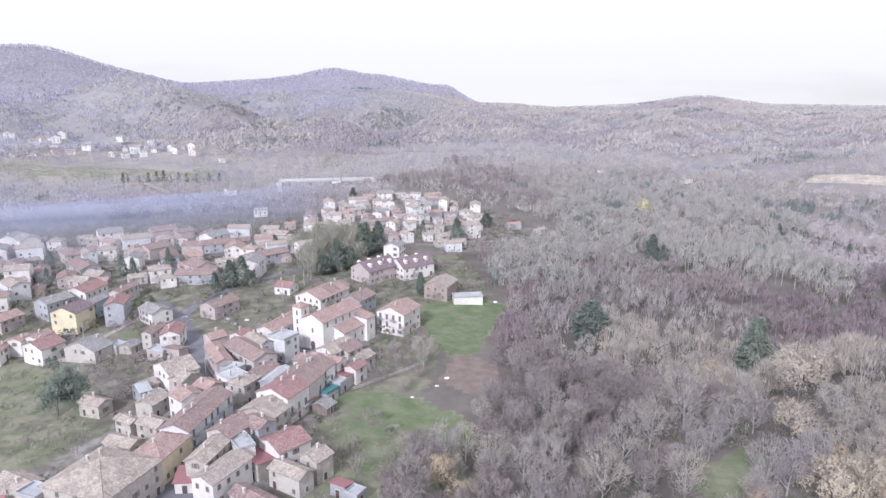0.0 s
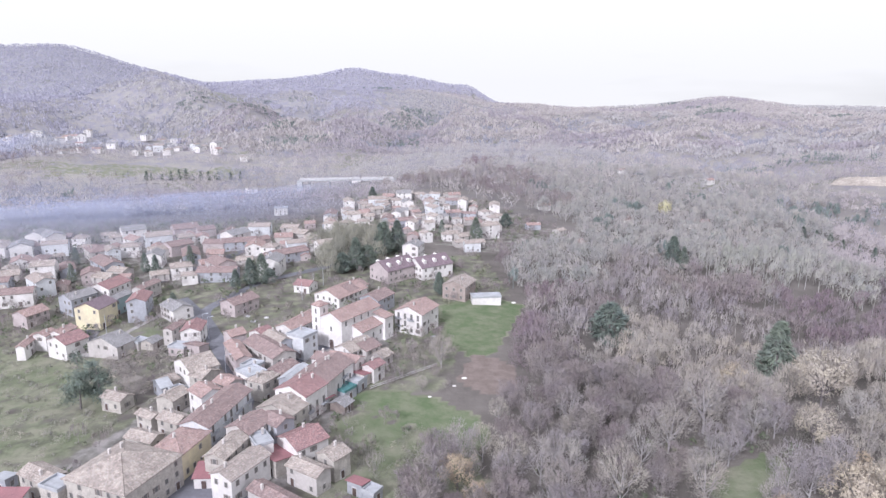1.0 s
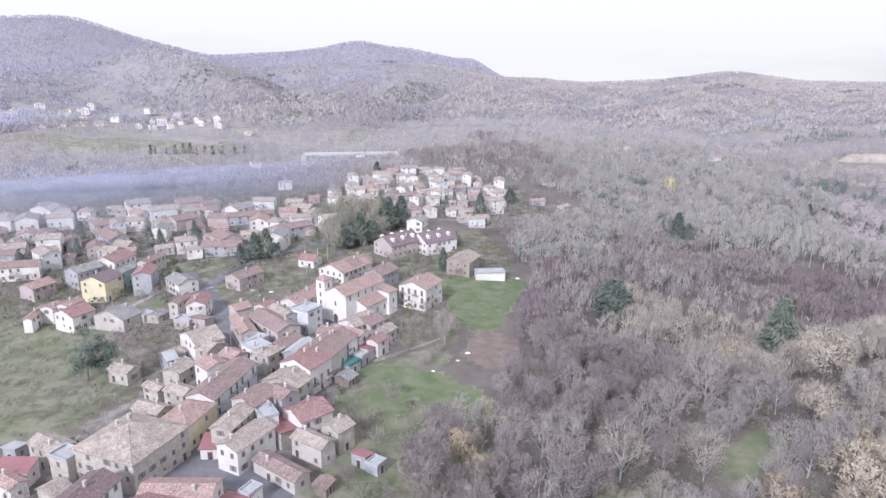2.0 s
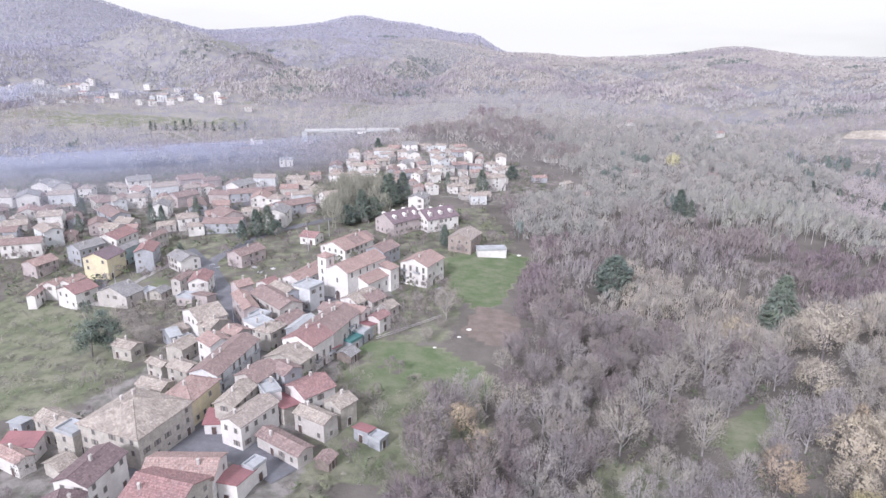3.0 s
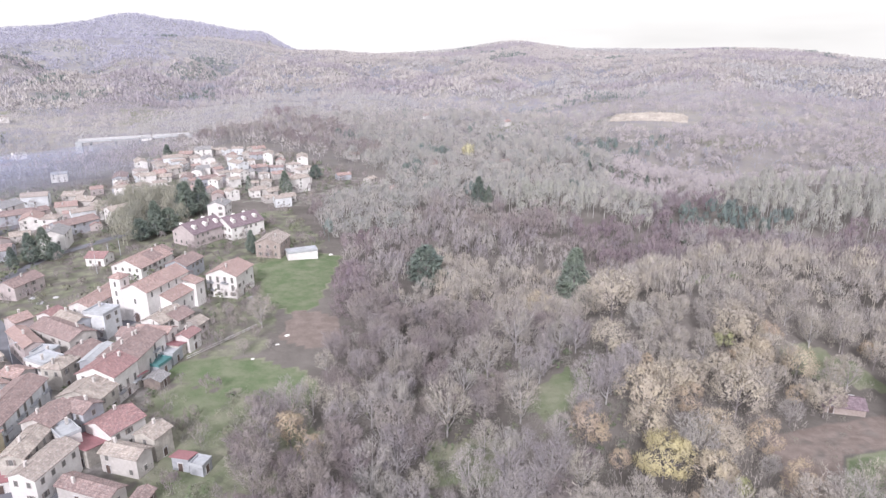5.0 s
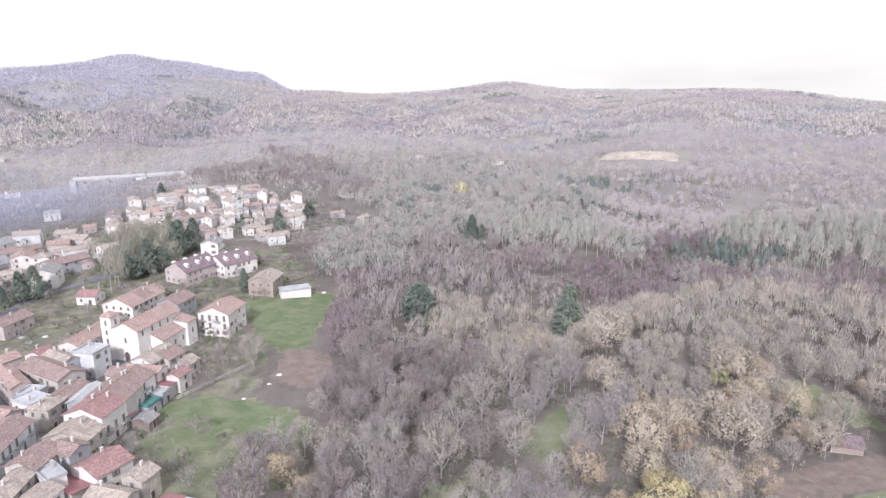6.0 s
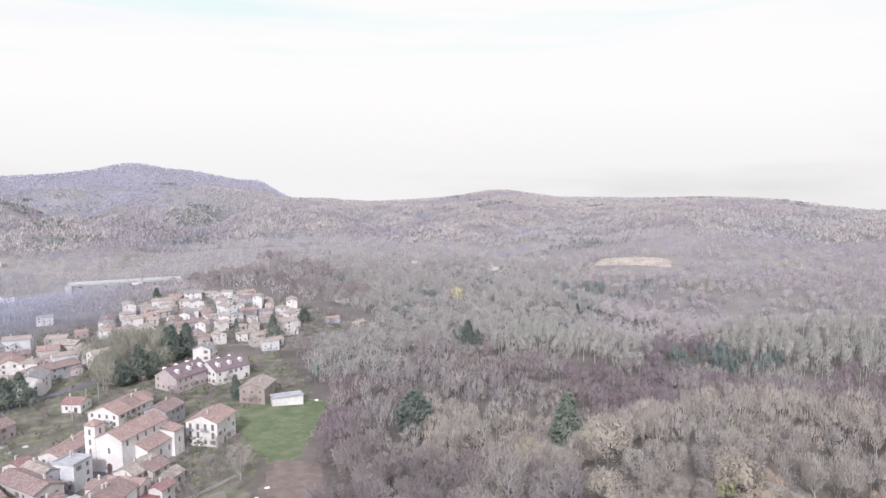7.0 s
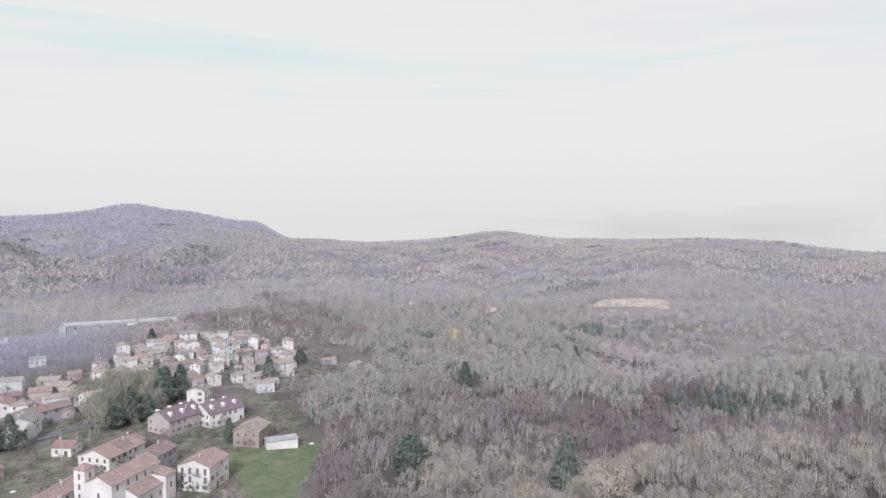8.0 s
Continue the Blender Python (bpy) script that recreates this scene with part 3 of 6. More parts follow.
def ring(bm, outer, inner, y0, y1):
    """A flat frame: the outline outer less the outline inner, both (x0, x1, z0, z1), between two depths."""
    loops = []
    for y in (y0, y1):
        for x0, x1, z0, z1 in (outer, inner):
            loops.append([bm.verts.new(p) for p in ((x0, y, z0), (x1, y, z0), (x1, y, z1), (x0, y, z1))])
    fo, fi, bo, bi = loops
    for i in range(4):
        k = (i + 1) % 4
        bm.faces.new((fo[i], fo[k], fi[k], fi[i]))
        bm.faces.new((bo[k], bo[i], bi[i], bi[k]))
        bm.faces.new((fo[k], fo[i], bo[i], bo[k]))
        bm.faces.new((fi[i], fi[k], bi[k], bi[i]))


def window_data(w, h, shutters):
    """Frame, pane and shutters of a window; it stands in the plane x-z and faces -y."""
    bm = bmesh.new()
    t = 0.09
    ring(bm, (-w / 2 - t, w / 2 + t, -t, h + t), (-w / 2, w / 2, 0, h), -0.08, 0.05)
    me = data_of(bm, "window", M_FRAME)
    bm = bmesh.new()
    block(bm, -w / 2, w / 2, -0.03, 0.05, 0, h)
    pane = data_of(bm, "pane", M_GLASS)
    leafs = []
    for s in (-1, 1) if shutters else ():
        bm = bmesh.new()
        x = s * (w * 0.75 + 0.12)
        block(bm, x - w / 4, x + w / 4, -0.1, -0.04, 0, h)
        leafs.append(data_of(bm, "shutter", M_SHUTTER))
    return me, pane, leafs


WIN = {"plain": window_data(0.9, 1.25, False), "shutter": window_data(0.85, 1.3, True), "small": window_data(0.65, 0.75, False), "tall": window_data(0.9, 2.1, False)}
bm = bmesh.new()
block(bm, -0.6, 0.6, -0.05, 0.05, 0, 1.5)
WIN["far"] = (data_of(bm, "window", M_GLASS), None, [])
bm = bmesh.new()
ring(bm, (-0.7, 0.7, -0.1, 2.3), (-0.55, 0.55, 0, 2.12), -0.1, 0.06)
DOOR = data_of(bm, "door", M_TRIM)
bm = bmesh.new()
block(bm, -0.55, 0.55, -0.05, 0.06, 0, 2.12)
LEAF = data_of(bm, "door_leaf", M_DOOR)
bm = bmesh.new()
prism(bm, [(-0.24, -0.8), (0.24, -0.8), (0.24, 0.6), (0.34, 0.65), (0.34, 0.78), (0, 0.98), (-0.34, 0.78), (-0.34, 0.65), (-0.24, 0.6)], -0.3, 0.3)
CHIMNEY = data_of(bm, "chimney", WALL["beige"])
bm = bmesh.new()
block(bm, -1.3, 1.3, -1.0, 0.02, -0.16, 0)
BALCONY = data_of(bm, "balcony", M_CONC)
bm = bmesh.new()
ring(bm, (-1.28, 1.28, 0.0, 0.95), (-1.22, 1.22, 0.06, 0.89), -1.0, -0.94)
for i in range(1, 12):
    block(bm, -1.24 + i * 0.207 - 0.02, -1.24 + i * 0.207 + 0.02, -0.99, -0.95, 0.03, 0.92)
RAIL = data_of(bm, "railing", M_METAL)


def piece(name, data, parent, m, label=""):
    ob = new(name, data)
    ob.parent = parent
    ob.matrix_basis = m
    if label:
        ob["label"] = label
    return ob


def roof_mesh(kind, L, D, eave, rise, over=0.4, thick=0.16):
    bm = bmesh.new()
    a, b = L / 2 + over, D / 2 + over
    low = eave - rise * over / (D / 2)
    if kind == "gable":
        prism(bm, [(-b, low), (0, eave + rise), (b, low), (b, low + thick), (0, eave + rise + thick), (-b, low + thick)], -a, a)
        prism(bm, [(-0.13, eave + rise + thick - 0.05), (0, eave + rise + thick + 0.1), (0.13, eave + rise + thick - 0.05)], -a - 0.02, a + 0.02)
    elif kind == "shed":
        prism(bm, [(-b, eave - 0.1), (b, eave + rise), (b, eave + rise + thick), (-b, eave - 0.1 + thick)], -a, a)
    elif kind == "flat":
        block(bm, -L / 2 - 0.15, L / 2 + 0.15, -D / 2 - 0.15, D / 2 + 0.15, eave - 0.05, eave + 0.2)
        for x0, x1, y0, y1 in ((-L / 2 - 0.15, L / 2 + 0.15, -D / 2 - 0.15, -D / 2 + 0.1), (-L / 2 - 0.15, L / 2 + 0.15, D / 2 - 0.1, D / 2 + 0.15),
                               (-L / 2 - 0.15, -L / 2 + 0.1, -D / 2 + 0.1, D / 2 - 0.1), (L / 2 - 0.1, L / 2 + 0.15, -D / 2 + 0.1, D / 2 - 0.1)):
            block(bm, x0, x1, y0, y1, eave + 0.2, eave + 0.75)
    else:
        low = eave - 0.12
        run = max(L - D, 0) / 2 + 0.4
        base = [bm.verts.new(p) for p in ((-a, -b, low), (a, -b, low), (a, b, low), (-a, b, low))]
        rim = [bm.verts.new(v.co + Vector((0, 0, thick))) for v in base]
        top = [bm.verts.new((-run, 0, eave + rise)), bm.verts.new((run, 0, eave + rise))]
        for i in range(4):
            bm.faces.new((base[i], base[(i + 1) % 4], rim[(i + 1) % 4], rim[i]))
        bm.faces.new(base[::-1])
        bm.faces.new((rim[0], rim[1], top[1], top[0]))
        bm.faces.new((rim[2], rim[3], top[0], top[1]))
        bm.faces.new((rim[1], rim[2], top[1]))
        bm.faces.new((rim[3], rim[0], top[0]))
        for i, k in ((0, 0), (3, 0), (1, 1), (2, 1)):
            p, q = rim[i].co.copy(), top[k].co.copy()
            d = (q - p).normalized()
            side = Vector((d.y, -d.x, 0)).normalized() * 0.13
            vs = [bm.verts.new(p + side), bm.verts.new(p - side), bm.verts.new(q - side), bm.verts.new(q + side), bm.verts.new(p + Vector((0, 0, 0.14))), bm.verts.new(q + Vector((0, 0, 0.14)))]
            for f in ((0, 4, 5, 3), (1, 2, 5, 4), (0, 1, 4), (2, 3, 5)):
                bm.faces.new([vs[j] for j in f])
    return bm


def wall_mesh(kind, L, D, eave, rise, foot=1.6):
    bm = bmesh.new()
    if kind == "gable":
        prism(bm, [(-D / 2, -foot), (D / 2, -foot), (D / 2, eave), (0, eave + rise), (-D / 2, eave)], -L / 2, L / 2)
    elif kind == "shed":
        prism(bm, [(-D / 2, -foot), (D / 2, -foot), (D / 2, eave + rise * 0.9), (-D / 2, eave - 0.05)], -L / 2, L / 2)
    else:
        block(bm, -L / 2, L / 2, -D / 2, D / 2, -foot, eave)
    return bm


TONE = {"white": "white-plastered", "bluewhite": "pale grey-white plastered", "beige": "beige plastered", "yellow": "yellow plastered", "pink": "faded pink plastered", "grey": "grey plastered",
        "green": "pale green plastered", "tan": "tan brick", "stone": "rubble stone", "wood": "weathered board"}
COVER = {"terra": "terracotta tiled", "red": "dull red tiled", "brown": "brown tiled", "purple": "dark purple-brown tiled", "beige": "beige tiled", "tile": "old mottled tile", "grey": "grey tiled",
         "concrete": "flat concrete", "crimson": "crimson sheet metal", "dark": "dark brown tiled", "teal": "flat teal metal"}


def house(x, y, turn, L, D, eave, roof, wall, tile, name="house", label="", rise=None, windows=True, gaps=0.32, seed=0, chimneys=1, balcony=0, shutter=0.22, z=None, doors=2, panes=True, far=False):
    """A house with its ridge along its own x: wall, roof, chimneys, doors, windows with panes."""
    rng = random.Random(int(x * 13 + y * 7) + seed)
    root = new(name)
    z = float(land(x, y)) if z is None else z
    root.matrix_basis = pose(x, y, z, 0, 0, turn)
    root.empty_display_size = 0.5
    rise = (D / 2 * 0.40 if roof != "shed" else D * 0.2) if rise is None else rise
    tagged(root, label or f"{TONE[wall]} village house with a {COVER[tile]} roof", "house" if name == "house" else name.replace("_", " "))
    part("wall", wall_mesh(roof, L, D, eave, rise), WALL[wall], root)
    part("roof", roof_mesh(roof, L, D, eave, rise), ROOF[tile], root)
    if windows:
        floors = max(1, round(eave / 2.9))
        step = eave / floors
        sides = ((0, L, -D / 2), (180, L, -D / 2), (90, D, -L / 2), (-90, D, -L / 2))
        for s, (ang, run, off) in enumerate(sides):
            n = int((run - 0.6) / (2.7 if not far else 4.2))
            door_at = rng.randrange(max(n, 1)) if s < doors else -1
            for f in range(floors):
                for i in range(n):
                    px = (i - (n - 1) / 2) * (run / max(n, 1)) * 0.95
                    m = pose(0, 0, 0, 0, 0, ang) @ pose(px, off - 0.005, f * step)
                    if f == 0 and i == door_at:
                        piece("door_leaf", LEAF, piece("door", DOOR, root, m), Matrix())
                        continue
                    if rng.random() < gaps:
                        continue
                    style = "shutter" if rng.random() < shutter and run / max(n, 1) > 2.6 else "plain"
                    if f == 0 and rng.random() < 0.25:
                        style = "small"
                    frame_me, pane_me, leafs = WIN["far" if far else style]
                    if f > 0 and balcony and s == balcony - 1:
                        style = "tall"
                        frame_me, pane_me, leafs = WIN[style]
                        m = m @ pose(0, 0, 0.12)
                        if i % 2 == 0:
                            tagged(piece("railing", RAIL, piece("balcony", BALCONY, root, m @ pose(0, 0, -0.02)), Matrix()), kind="stuff")
                    else:
                        m = m @ pose(0, 0, 0.95 * step / 2.9 + (0.5 if style == "small" else 0))
                    w = piece("window", frame_me, root, m)
                    if panes:
                        piece("pane", pane_me, w, Matrix())
                    for leaf in leafs:
                        piece("shutter", leaf, w, Matrix())
    for c in range(chimneys):
        px, py = rng.uniform(-0.35, 0.35) * L, rng.uniform(-0.3, 0.3) * D
        zz = eave + rise * (1 - abs(py) / (D / 2)) if roof in ("gable", "hip") else eave + rise * 0.5
        piece("chimney", CHIMNEY, root, pose(px, py, zz + 0.55))
    return root


def dormers(root, L, D, eave, count, rise=None):
    """White gabled dormers on both roof slopes."""
    rise = D / 2 * 0.40 if rise is None else rise
    bm = bmesh.new()
    prism(bm, [(-0.75, -0.6), (0.75, -0.6), (0.75, 0.75), (0, 1.25), (-0.75, 0.75)], -1.2, 0.9)
    bmesh.ops.rotate(bm, verts=bm.verts, matrix=Matrix.Rotation(radians(90), 3, "Z"))
    body = data_of(bm, "dormer", WALL["white"])
    for s in (0, 180):
        for i in range(count):
            m = pose(0, 0, 0, 0, 0, s) @ pose((i - (count - 1) / 2) * L / count, -D * 0.27, eave + rise * 0.46 + 0.25)
            d = piece("dormer", body, root, m)
            w = piece("window", WIN["small"][0], d, pose(0, -1.22, 0))
    return root


# ---- the village ----
house(-75.6, 132.3, 71, 16.8, 17.4, 8, "hip", "stone", "tile", name="palazzo", chimneys=2, label="large stone palazzo with a mottled hipped tile roof")
house(-68.1, 145.6, 76, 11.4, 8.4, 7, "hip", "yellow", "terra")
house(-65, 161.6, 79, 21.8, 8.1, 8, "gable", "bluewhite", "brown", name="row_house", balcony=1, chimneys=2)
house(-50.6, 136.7, 64, 12.4, 6.3, 6.5, "gable", "white", "beige")
house(-59.6, 138.5, 5, 4.5, 5, 3, "shed", "white", "crimson", name="annex", chimneys=0, gaps=0.6, label="low white-plastered annex with a crimson roof")
house(-55.5, 143.4, 77, 12.6, 5.3, 7.5, "gable", "stone", "tile")
house(-44.9, 145.8, 144, 7.4, 6.5, 3.5, "shed", "stone", "crimson", name="shed", chimneys=0, gaps=0.6, label="low rubble stone shed with a crimson roof")
house(-39.5, 150.5, 47, 9, 9.1, 6, "gable", "white", "red")
house(-48.9, 146.8, 35, 4.2, 6.2, 7, "flat", "white", "concrete")
house(-53.5, 153, 65, 8.9, 7.6, 8, "gable", "beige", "brown")
house(-47.3, 155.6, 145, 6.7, 5.7, 8, "gable", "grey", "brown")
house(-35.5, 139, 149, 9.5, 4.8, 5, "gable", "beige", "tile", name="barn")
house(-30.5, 144.3, 55, 5.4, 5.7, 6, "gable", "stone", "tile")
house(-40.7, 129.6, 146, 13.7, 4.5, 3.5, "gable", "beige", "brown")
house(-23.6, 137.3, 153, 4.1, 3, 3, "shed", "grey", "crimson", name="shed", chimneys=0, gaps=0.6, label="low grey plastered shed with a crimson roof")
house(-30.4, 125.8, 70, 3.4, 3.5, 2.5, "gable", "wood", "brown", name="shed", chimneys=0, gaps=0.6, label="low weathered board shed with a brown tiled roof")
house(-57.1, 114.5, 2, 14.5, 8.7, 7, "gable", "white", "terra")
house(-47.2, 115.6, 168, 5.1, 7.3, 3.5, "shed", "white", "crimson", name="shed", chimneys=0, gaps=0.6, label="low white-plastered shed with a crimson roof")
house(-57.4, 106.6, 165, 12.4, 11.2, 7.5, "gable", "stone", "red")
house(-75.2, 112, 80, 11.4, 7.7, 8, "gable", "white", "dark")
house(-75.6, 101.6, 111, 4.8, 8.2, 7, "gable", "white", "dark")
house(-95.4, 133.4, 153, 9.4, 5.4, 5.5, "gable", "stone", "tile")
house(-88.7, 128.3, 70, 4.6, 5.6, 6, "flat", "stone", "concrete", name="annex", chimneys=0, gaps=0.6, label="low rubble stone annex with a flat concrete roof")
house(-99.4, 126.1, 2, 7.7, 4.3, 4, "shed", "white", "crimson", name="shed", chimneys=0, gaps=0.6, label="low white-plastered shed with a crimson roof")
house(-106.3, 135.9, 171, 3.4, 3.5, 3, "shed", "grey", "concrete", name="shed", chimneys=0, gaps=0.6, label="low grey plastered shed with a flat concrete roof")
house(-98.1, 121.4, 154, 8.4, 3.6, 4, "gable", "white", "terra")
house(-87, 120.1, 63, 4.2, 5.6, 3, "gable", "stone", "tile", name="shed", chimneys=0, gaps=0.6, label="low rubble stone shed with a old tile roof")
house(-84, 195.3, 46, 9.1, 12.5, 6, "gable", "white", "tile")
house(-90.6, 184.9, 44, 3.1, 7, 4, "gable", "grey", "concrete", name="shed", chimneys=0, gaps=0.6, label="low grey plastered shed with a flat concrete roof")
house(-83.3, 175.8, 71, 7, 5.9, 4.5, "gable", "stone", "tile", name="barn")
house(-72.6, 173.5, 140, 7.1, 6.7, 7, "gable", "white", "terra")
house(-76.7, 161.1, 155, 7.3, 5, 5, "gable", "stone", "tile", name="barn")
house(-79.2, 149.5, 161, 8.1, 4.7, 6, "gable", "stone", "tile")
house(-80.4, 221.5, 44, 5.6, 6.4, 6, "gable", "pink", "terra")
house(-73.2, 203, 122, 16.2, 4.9, 7, "gable", "pink", "terra")
house(-63.5, 205.6, 135, 19.4, 8.3, 7, "gable", "beige", "brown")
house(-71, 222.4, 63, 5.6, 6.6, 6, "gable", "white", "red")
house(-63.2, 214.5, 134, 11, 4.9, 7, "gable", "grey", "tile")
house(-59.3, 229.2, 63, 15.6, 7.8, 7, "gable", "white", "terra")
house(-57.8, 233.9, 68, 12, 5.4, 7.5, "gable", "beige", "terra")
house(-54.6, 214.9, 60, 7.1, 7.5, 8, "flat", "bluewhite", "concrete", name="town_house")
house(-63.8, 187.2, 50, 6, 7.7, 6.5, "flat", "white", "concrete")
house(-59.1, 183.5, 65, 7.1, 6.2, 6.5, "hip", "stone", "tile")
house(-55.3, 190.9, 67, 9.1, 7.1, 6, "gable", "stone", "brown")
house(-45.5, 174.9, 65, 9.8, 10.8, 8, "gable", "white", "red", name="row_house", balcony=1, chimneys=2)
house(-42.5, 183.3, 71, 8.3, 11.3, 8, "gable", "beige", "brown", name="row_house", balcony=1, chimneys=2)
house(-39.8, 190.8, 69, 8, 10.5, 8, "gable", "white", "brown", name="row_house", balcony=1, chimneys=2)
house(-48.8, 166.4, 67, 7.8, 11.4, 6, "gable", "stone", "tile")
house(-35.9, 210.7, 57, 11.5, 7.8, 6, "gable", "white", "tile")
house(-37.1, 199.5, 157, 10.9, 5.4, 6.5, "gable", "white", "terra")
house(-32.6, 211.6, 54, 6.9, 8.2, 5.5, "gable", "beige", "brown")
house(-27.9, 197.9, 60, 5.7, 4.7, 5, "gable", "white", "red")
house(-30.6, 195.1, 153, 4.5, 6, 3, "shed", "stone", "crimson", name="shed", chimneys=0, gaps=0.6, label="low rubble stone shed with a crimson roof")
house(-35, 184.9, 59, 5.2, 5, 3, "flat", "grey", "teal", name="canopy", chimneys=0, gaps=0.6, label="low grey plastered canopy with a flat teal metal roof")
house(-16.9, 241.8, 64, 12.9, 11.7, 8.5, "gable", "white", "terra", balcony=4, label="three-storey white house with front balconies and a terracotta roof")
house(-0.9, 283.2, 68, 12.6, 10.7, 6.5, "gable", "tan", "beige")
house(10.6, 276.2, 98, 5.2, 12.5, 3.2, "flat", "white", "concrete", name="annex", chimneys=0, gaps=0.4, label="low white-plastered annex with a flat concrete roof")
dormers(house(-32.4, 307.2, 46, 18.3, 13.5, 6, "gable", "pink", "purple", name="apartment_house", label="apartment house with white dormers in its purple-brown roof", rise=3.645), 18.3, 13.5, 6, 3, 3.645)
dormers(house(-15.4, 313.7, 37, 17.6, 13.5, 6, "gable", "white", "purple", name="apartment_house", label="apartment house with white dormers in its purple-brown roof", rise=3.645), 17.6, 13.5, 6, 3, 3.645)
house(-24.3, 326.6, 73, 9.1, 8.2, 11.5, "gable", "white", "grey", name="apartment_block")
house(-51.3, 271.6, 60, 18.5, 13.5, 5, "gable", "white", "terra")
house(-48.1, 276.1, 62, 13, 9.6, 5.5, "gable", "white", "brown")
house(-34.8, 263.2, 62, 11.6, 9.2, 6, "gable", "grey", "brown")
house(-147.1, 251.9, 81, 11.1, 10.9, 8.5, "gable", "yellow", "purple")
house(-132.4, 258.7, 102, 12.1, 7.3, 8.5, "gable", "grey", "red")
house(-126, 222.6, 71, 8.3, 13.9, 5, "gable", "beige", "grey")
house(-143.5, 225.1, 65, 9, 10.5, 6, "gable", "white", "red")
house(-159.3, 226.5, 99, 13.2, 3, 5, "gable", "white", "terra")
house(-155.5, 230.7, 82, 5.8, 5.4, 6, "gable", "white", "terra")
house(-150, 233.1, 80, 8, 5.4, 6, "gable", "white", "terra")
house(-106.2, 231.1, 80, 9.3, 3.7, 6, "gable", "beige", "brown")
house(-98.3, 229.2, 98, 10.3, 6.9, 6, "gable", "white", "red")
house(-116.3, 256.5, 138, 11.8, 8.4, 5, "gable", "white", "grey")
house(-162.5, 266, 63, 11.7, 8.8, 7, "gable", "grey", "grey")
house(-192.6, 269.5, 22, 15.5, 8.1, 6, "gable", "white", "brown")
house(-155.7, 279.2, 78, 13.7, 10.6, 7, "gable", "white", "red")
house(-174.5, 252.1, 69, 9.9, 8.4, 5, "gable", "pink", "terra")
house(-140.1, 281.1, 78, 13.1, 5, 6, "gable", "beige", "brown")
house(-144.7, 264.7, 78, 10.6, 5.3, 7, "gable", "green", "grey")
house(-91.6, 261.1, 60, 13.1, 8.5, 5, "gable", "pink", "brown")
house(-70, 286.5, 162, 7.7, 7.6, 3.5, "gable", "white", "red")
house(-79.3, 189.7, 153, 5.6, 7.1, 5, "gable", "stone", "tile")
house(-82.8, 179.6, 59, 3.5, 6, 4, "flat", "stone", "concrete", name="shed", chimneys=0, gaps=0.6, label="low rubble stone shed with a flat concrete roof")
house(-50.3, 186.8, 73, 10.6, 4.8, 6.5, "gable", "grey", "concrete", name="shed", chimneys=0, gaps=0.6, label="low grey plastered shed with a flat concrete roof")
house(-43.5, 199.4, 154, 6.1, 6.4, 6.5, "gable", "white", "brown")
house(-34.4, 176.8, 64, 4.3, 5.1, 2.6, "gable", "wood", "grey", name="shed", chimneys=0, gaps=0.6, label="low weathered board shed with a grey tiled roof")
house(-39.6, 178.8, 158, 3.6, 4.2, 2.8, "shed", "stone", "crimson", name="shed", chimneys=0, gaps=0.6, label="low rubble stone shed with a crimson roof")
house(-32.1, 190.7, 66, 5.1, 4.2, 3.2, "flat", "grey", "concrete", name="canopy", chimneys=0, gaps=0.6, label="low grey plastered canopy with a flat concrete roof")
house(-26.9, 210.3, 58, 5, 6.2, 3.2, "gable", "beige", "tile", name="shed", chimneys=0, gaps=0.6, label="low beige plastered shed with a old tile roof")
house(-20, 135.2, 60, 3.4, 3.3, 2.4, "flat", "grey", "concrete", name="shed", chimneys=0, gaps=0.6, label="low grey plastered shed with a flat concrete roof")
house(-44.6, 120.2, 64, 3.9, 3, 3.8, "flat", "white", "concrete", name="annex", chimneys=0, gaps=0.6, label="low white-plastered annex with a flat concrete roof")
house(-117.7, 226.2, 65, 4.8, 4.7, 2.8, "flat", "beige", "concrete", name="shed", chimneys=0, gaps=0.6, label="low beige plastered shed with a flat concrete roof")
house(-112.9, 226, 75, 5.5, 5.2, 2.8, "gable", "stone", "grey", name="shed", chimneys=0, gaps=0.6, label="low rubble stone shed with a grey tiled roof")
house(-99, 218.2, 78, 5.2, 6.2, 3, "flat", "pink", "concrete", name="annex", chimneys=0, gaps=0.6, label="low faded pink plastered annex with a flat concrete roof")
house(-93.3, 218.2, 163, 6.5, 4.9, 3, "shed", "pink", "brown", name="annex", chimneys=0, gaps=0.6, label="low faded pink plastered annex with a brown tiled roof")
house(-65.3, 193.3, 67, 5.2, 5.2, 6, "flat", "pink", "concrete")
house(-91, 190.5, 62, 3.3, 5.5, 3, "gable", "stone", "tile", name="shed", chimneys=0, gaps=0.6, label="low rubble stone shed with a old tile roof")
house(-69.6, 183, 146, 6.3, 5.8, 5.5, "gable", "beige", "terra")
house(-84.9, 163.8, 150, 6.4, 3.3, 4.5, "gable", "stone", "tile", name="barn")
house(-100.6, 177.1, 158, 7.7, 4.8, 4, "gable", "stone", "tile")

house(134.5, 117.5, 150, 9.5, 6.5, 1.9, "gable", "tan", "purple", name="shed", chimneys=0, gaps=0.8, label="low tan-walled shed with a sagging purple-brown roof in a clearing")


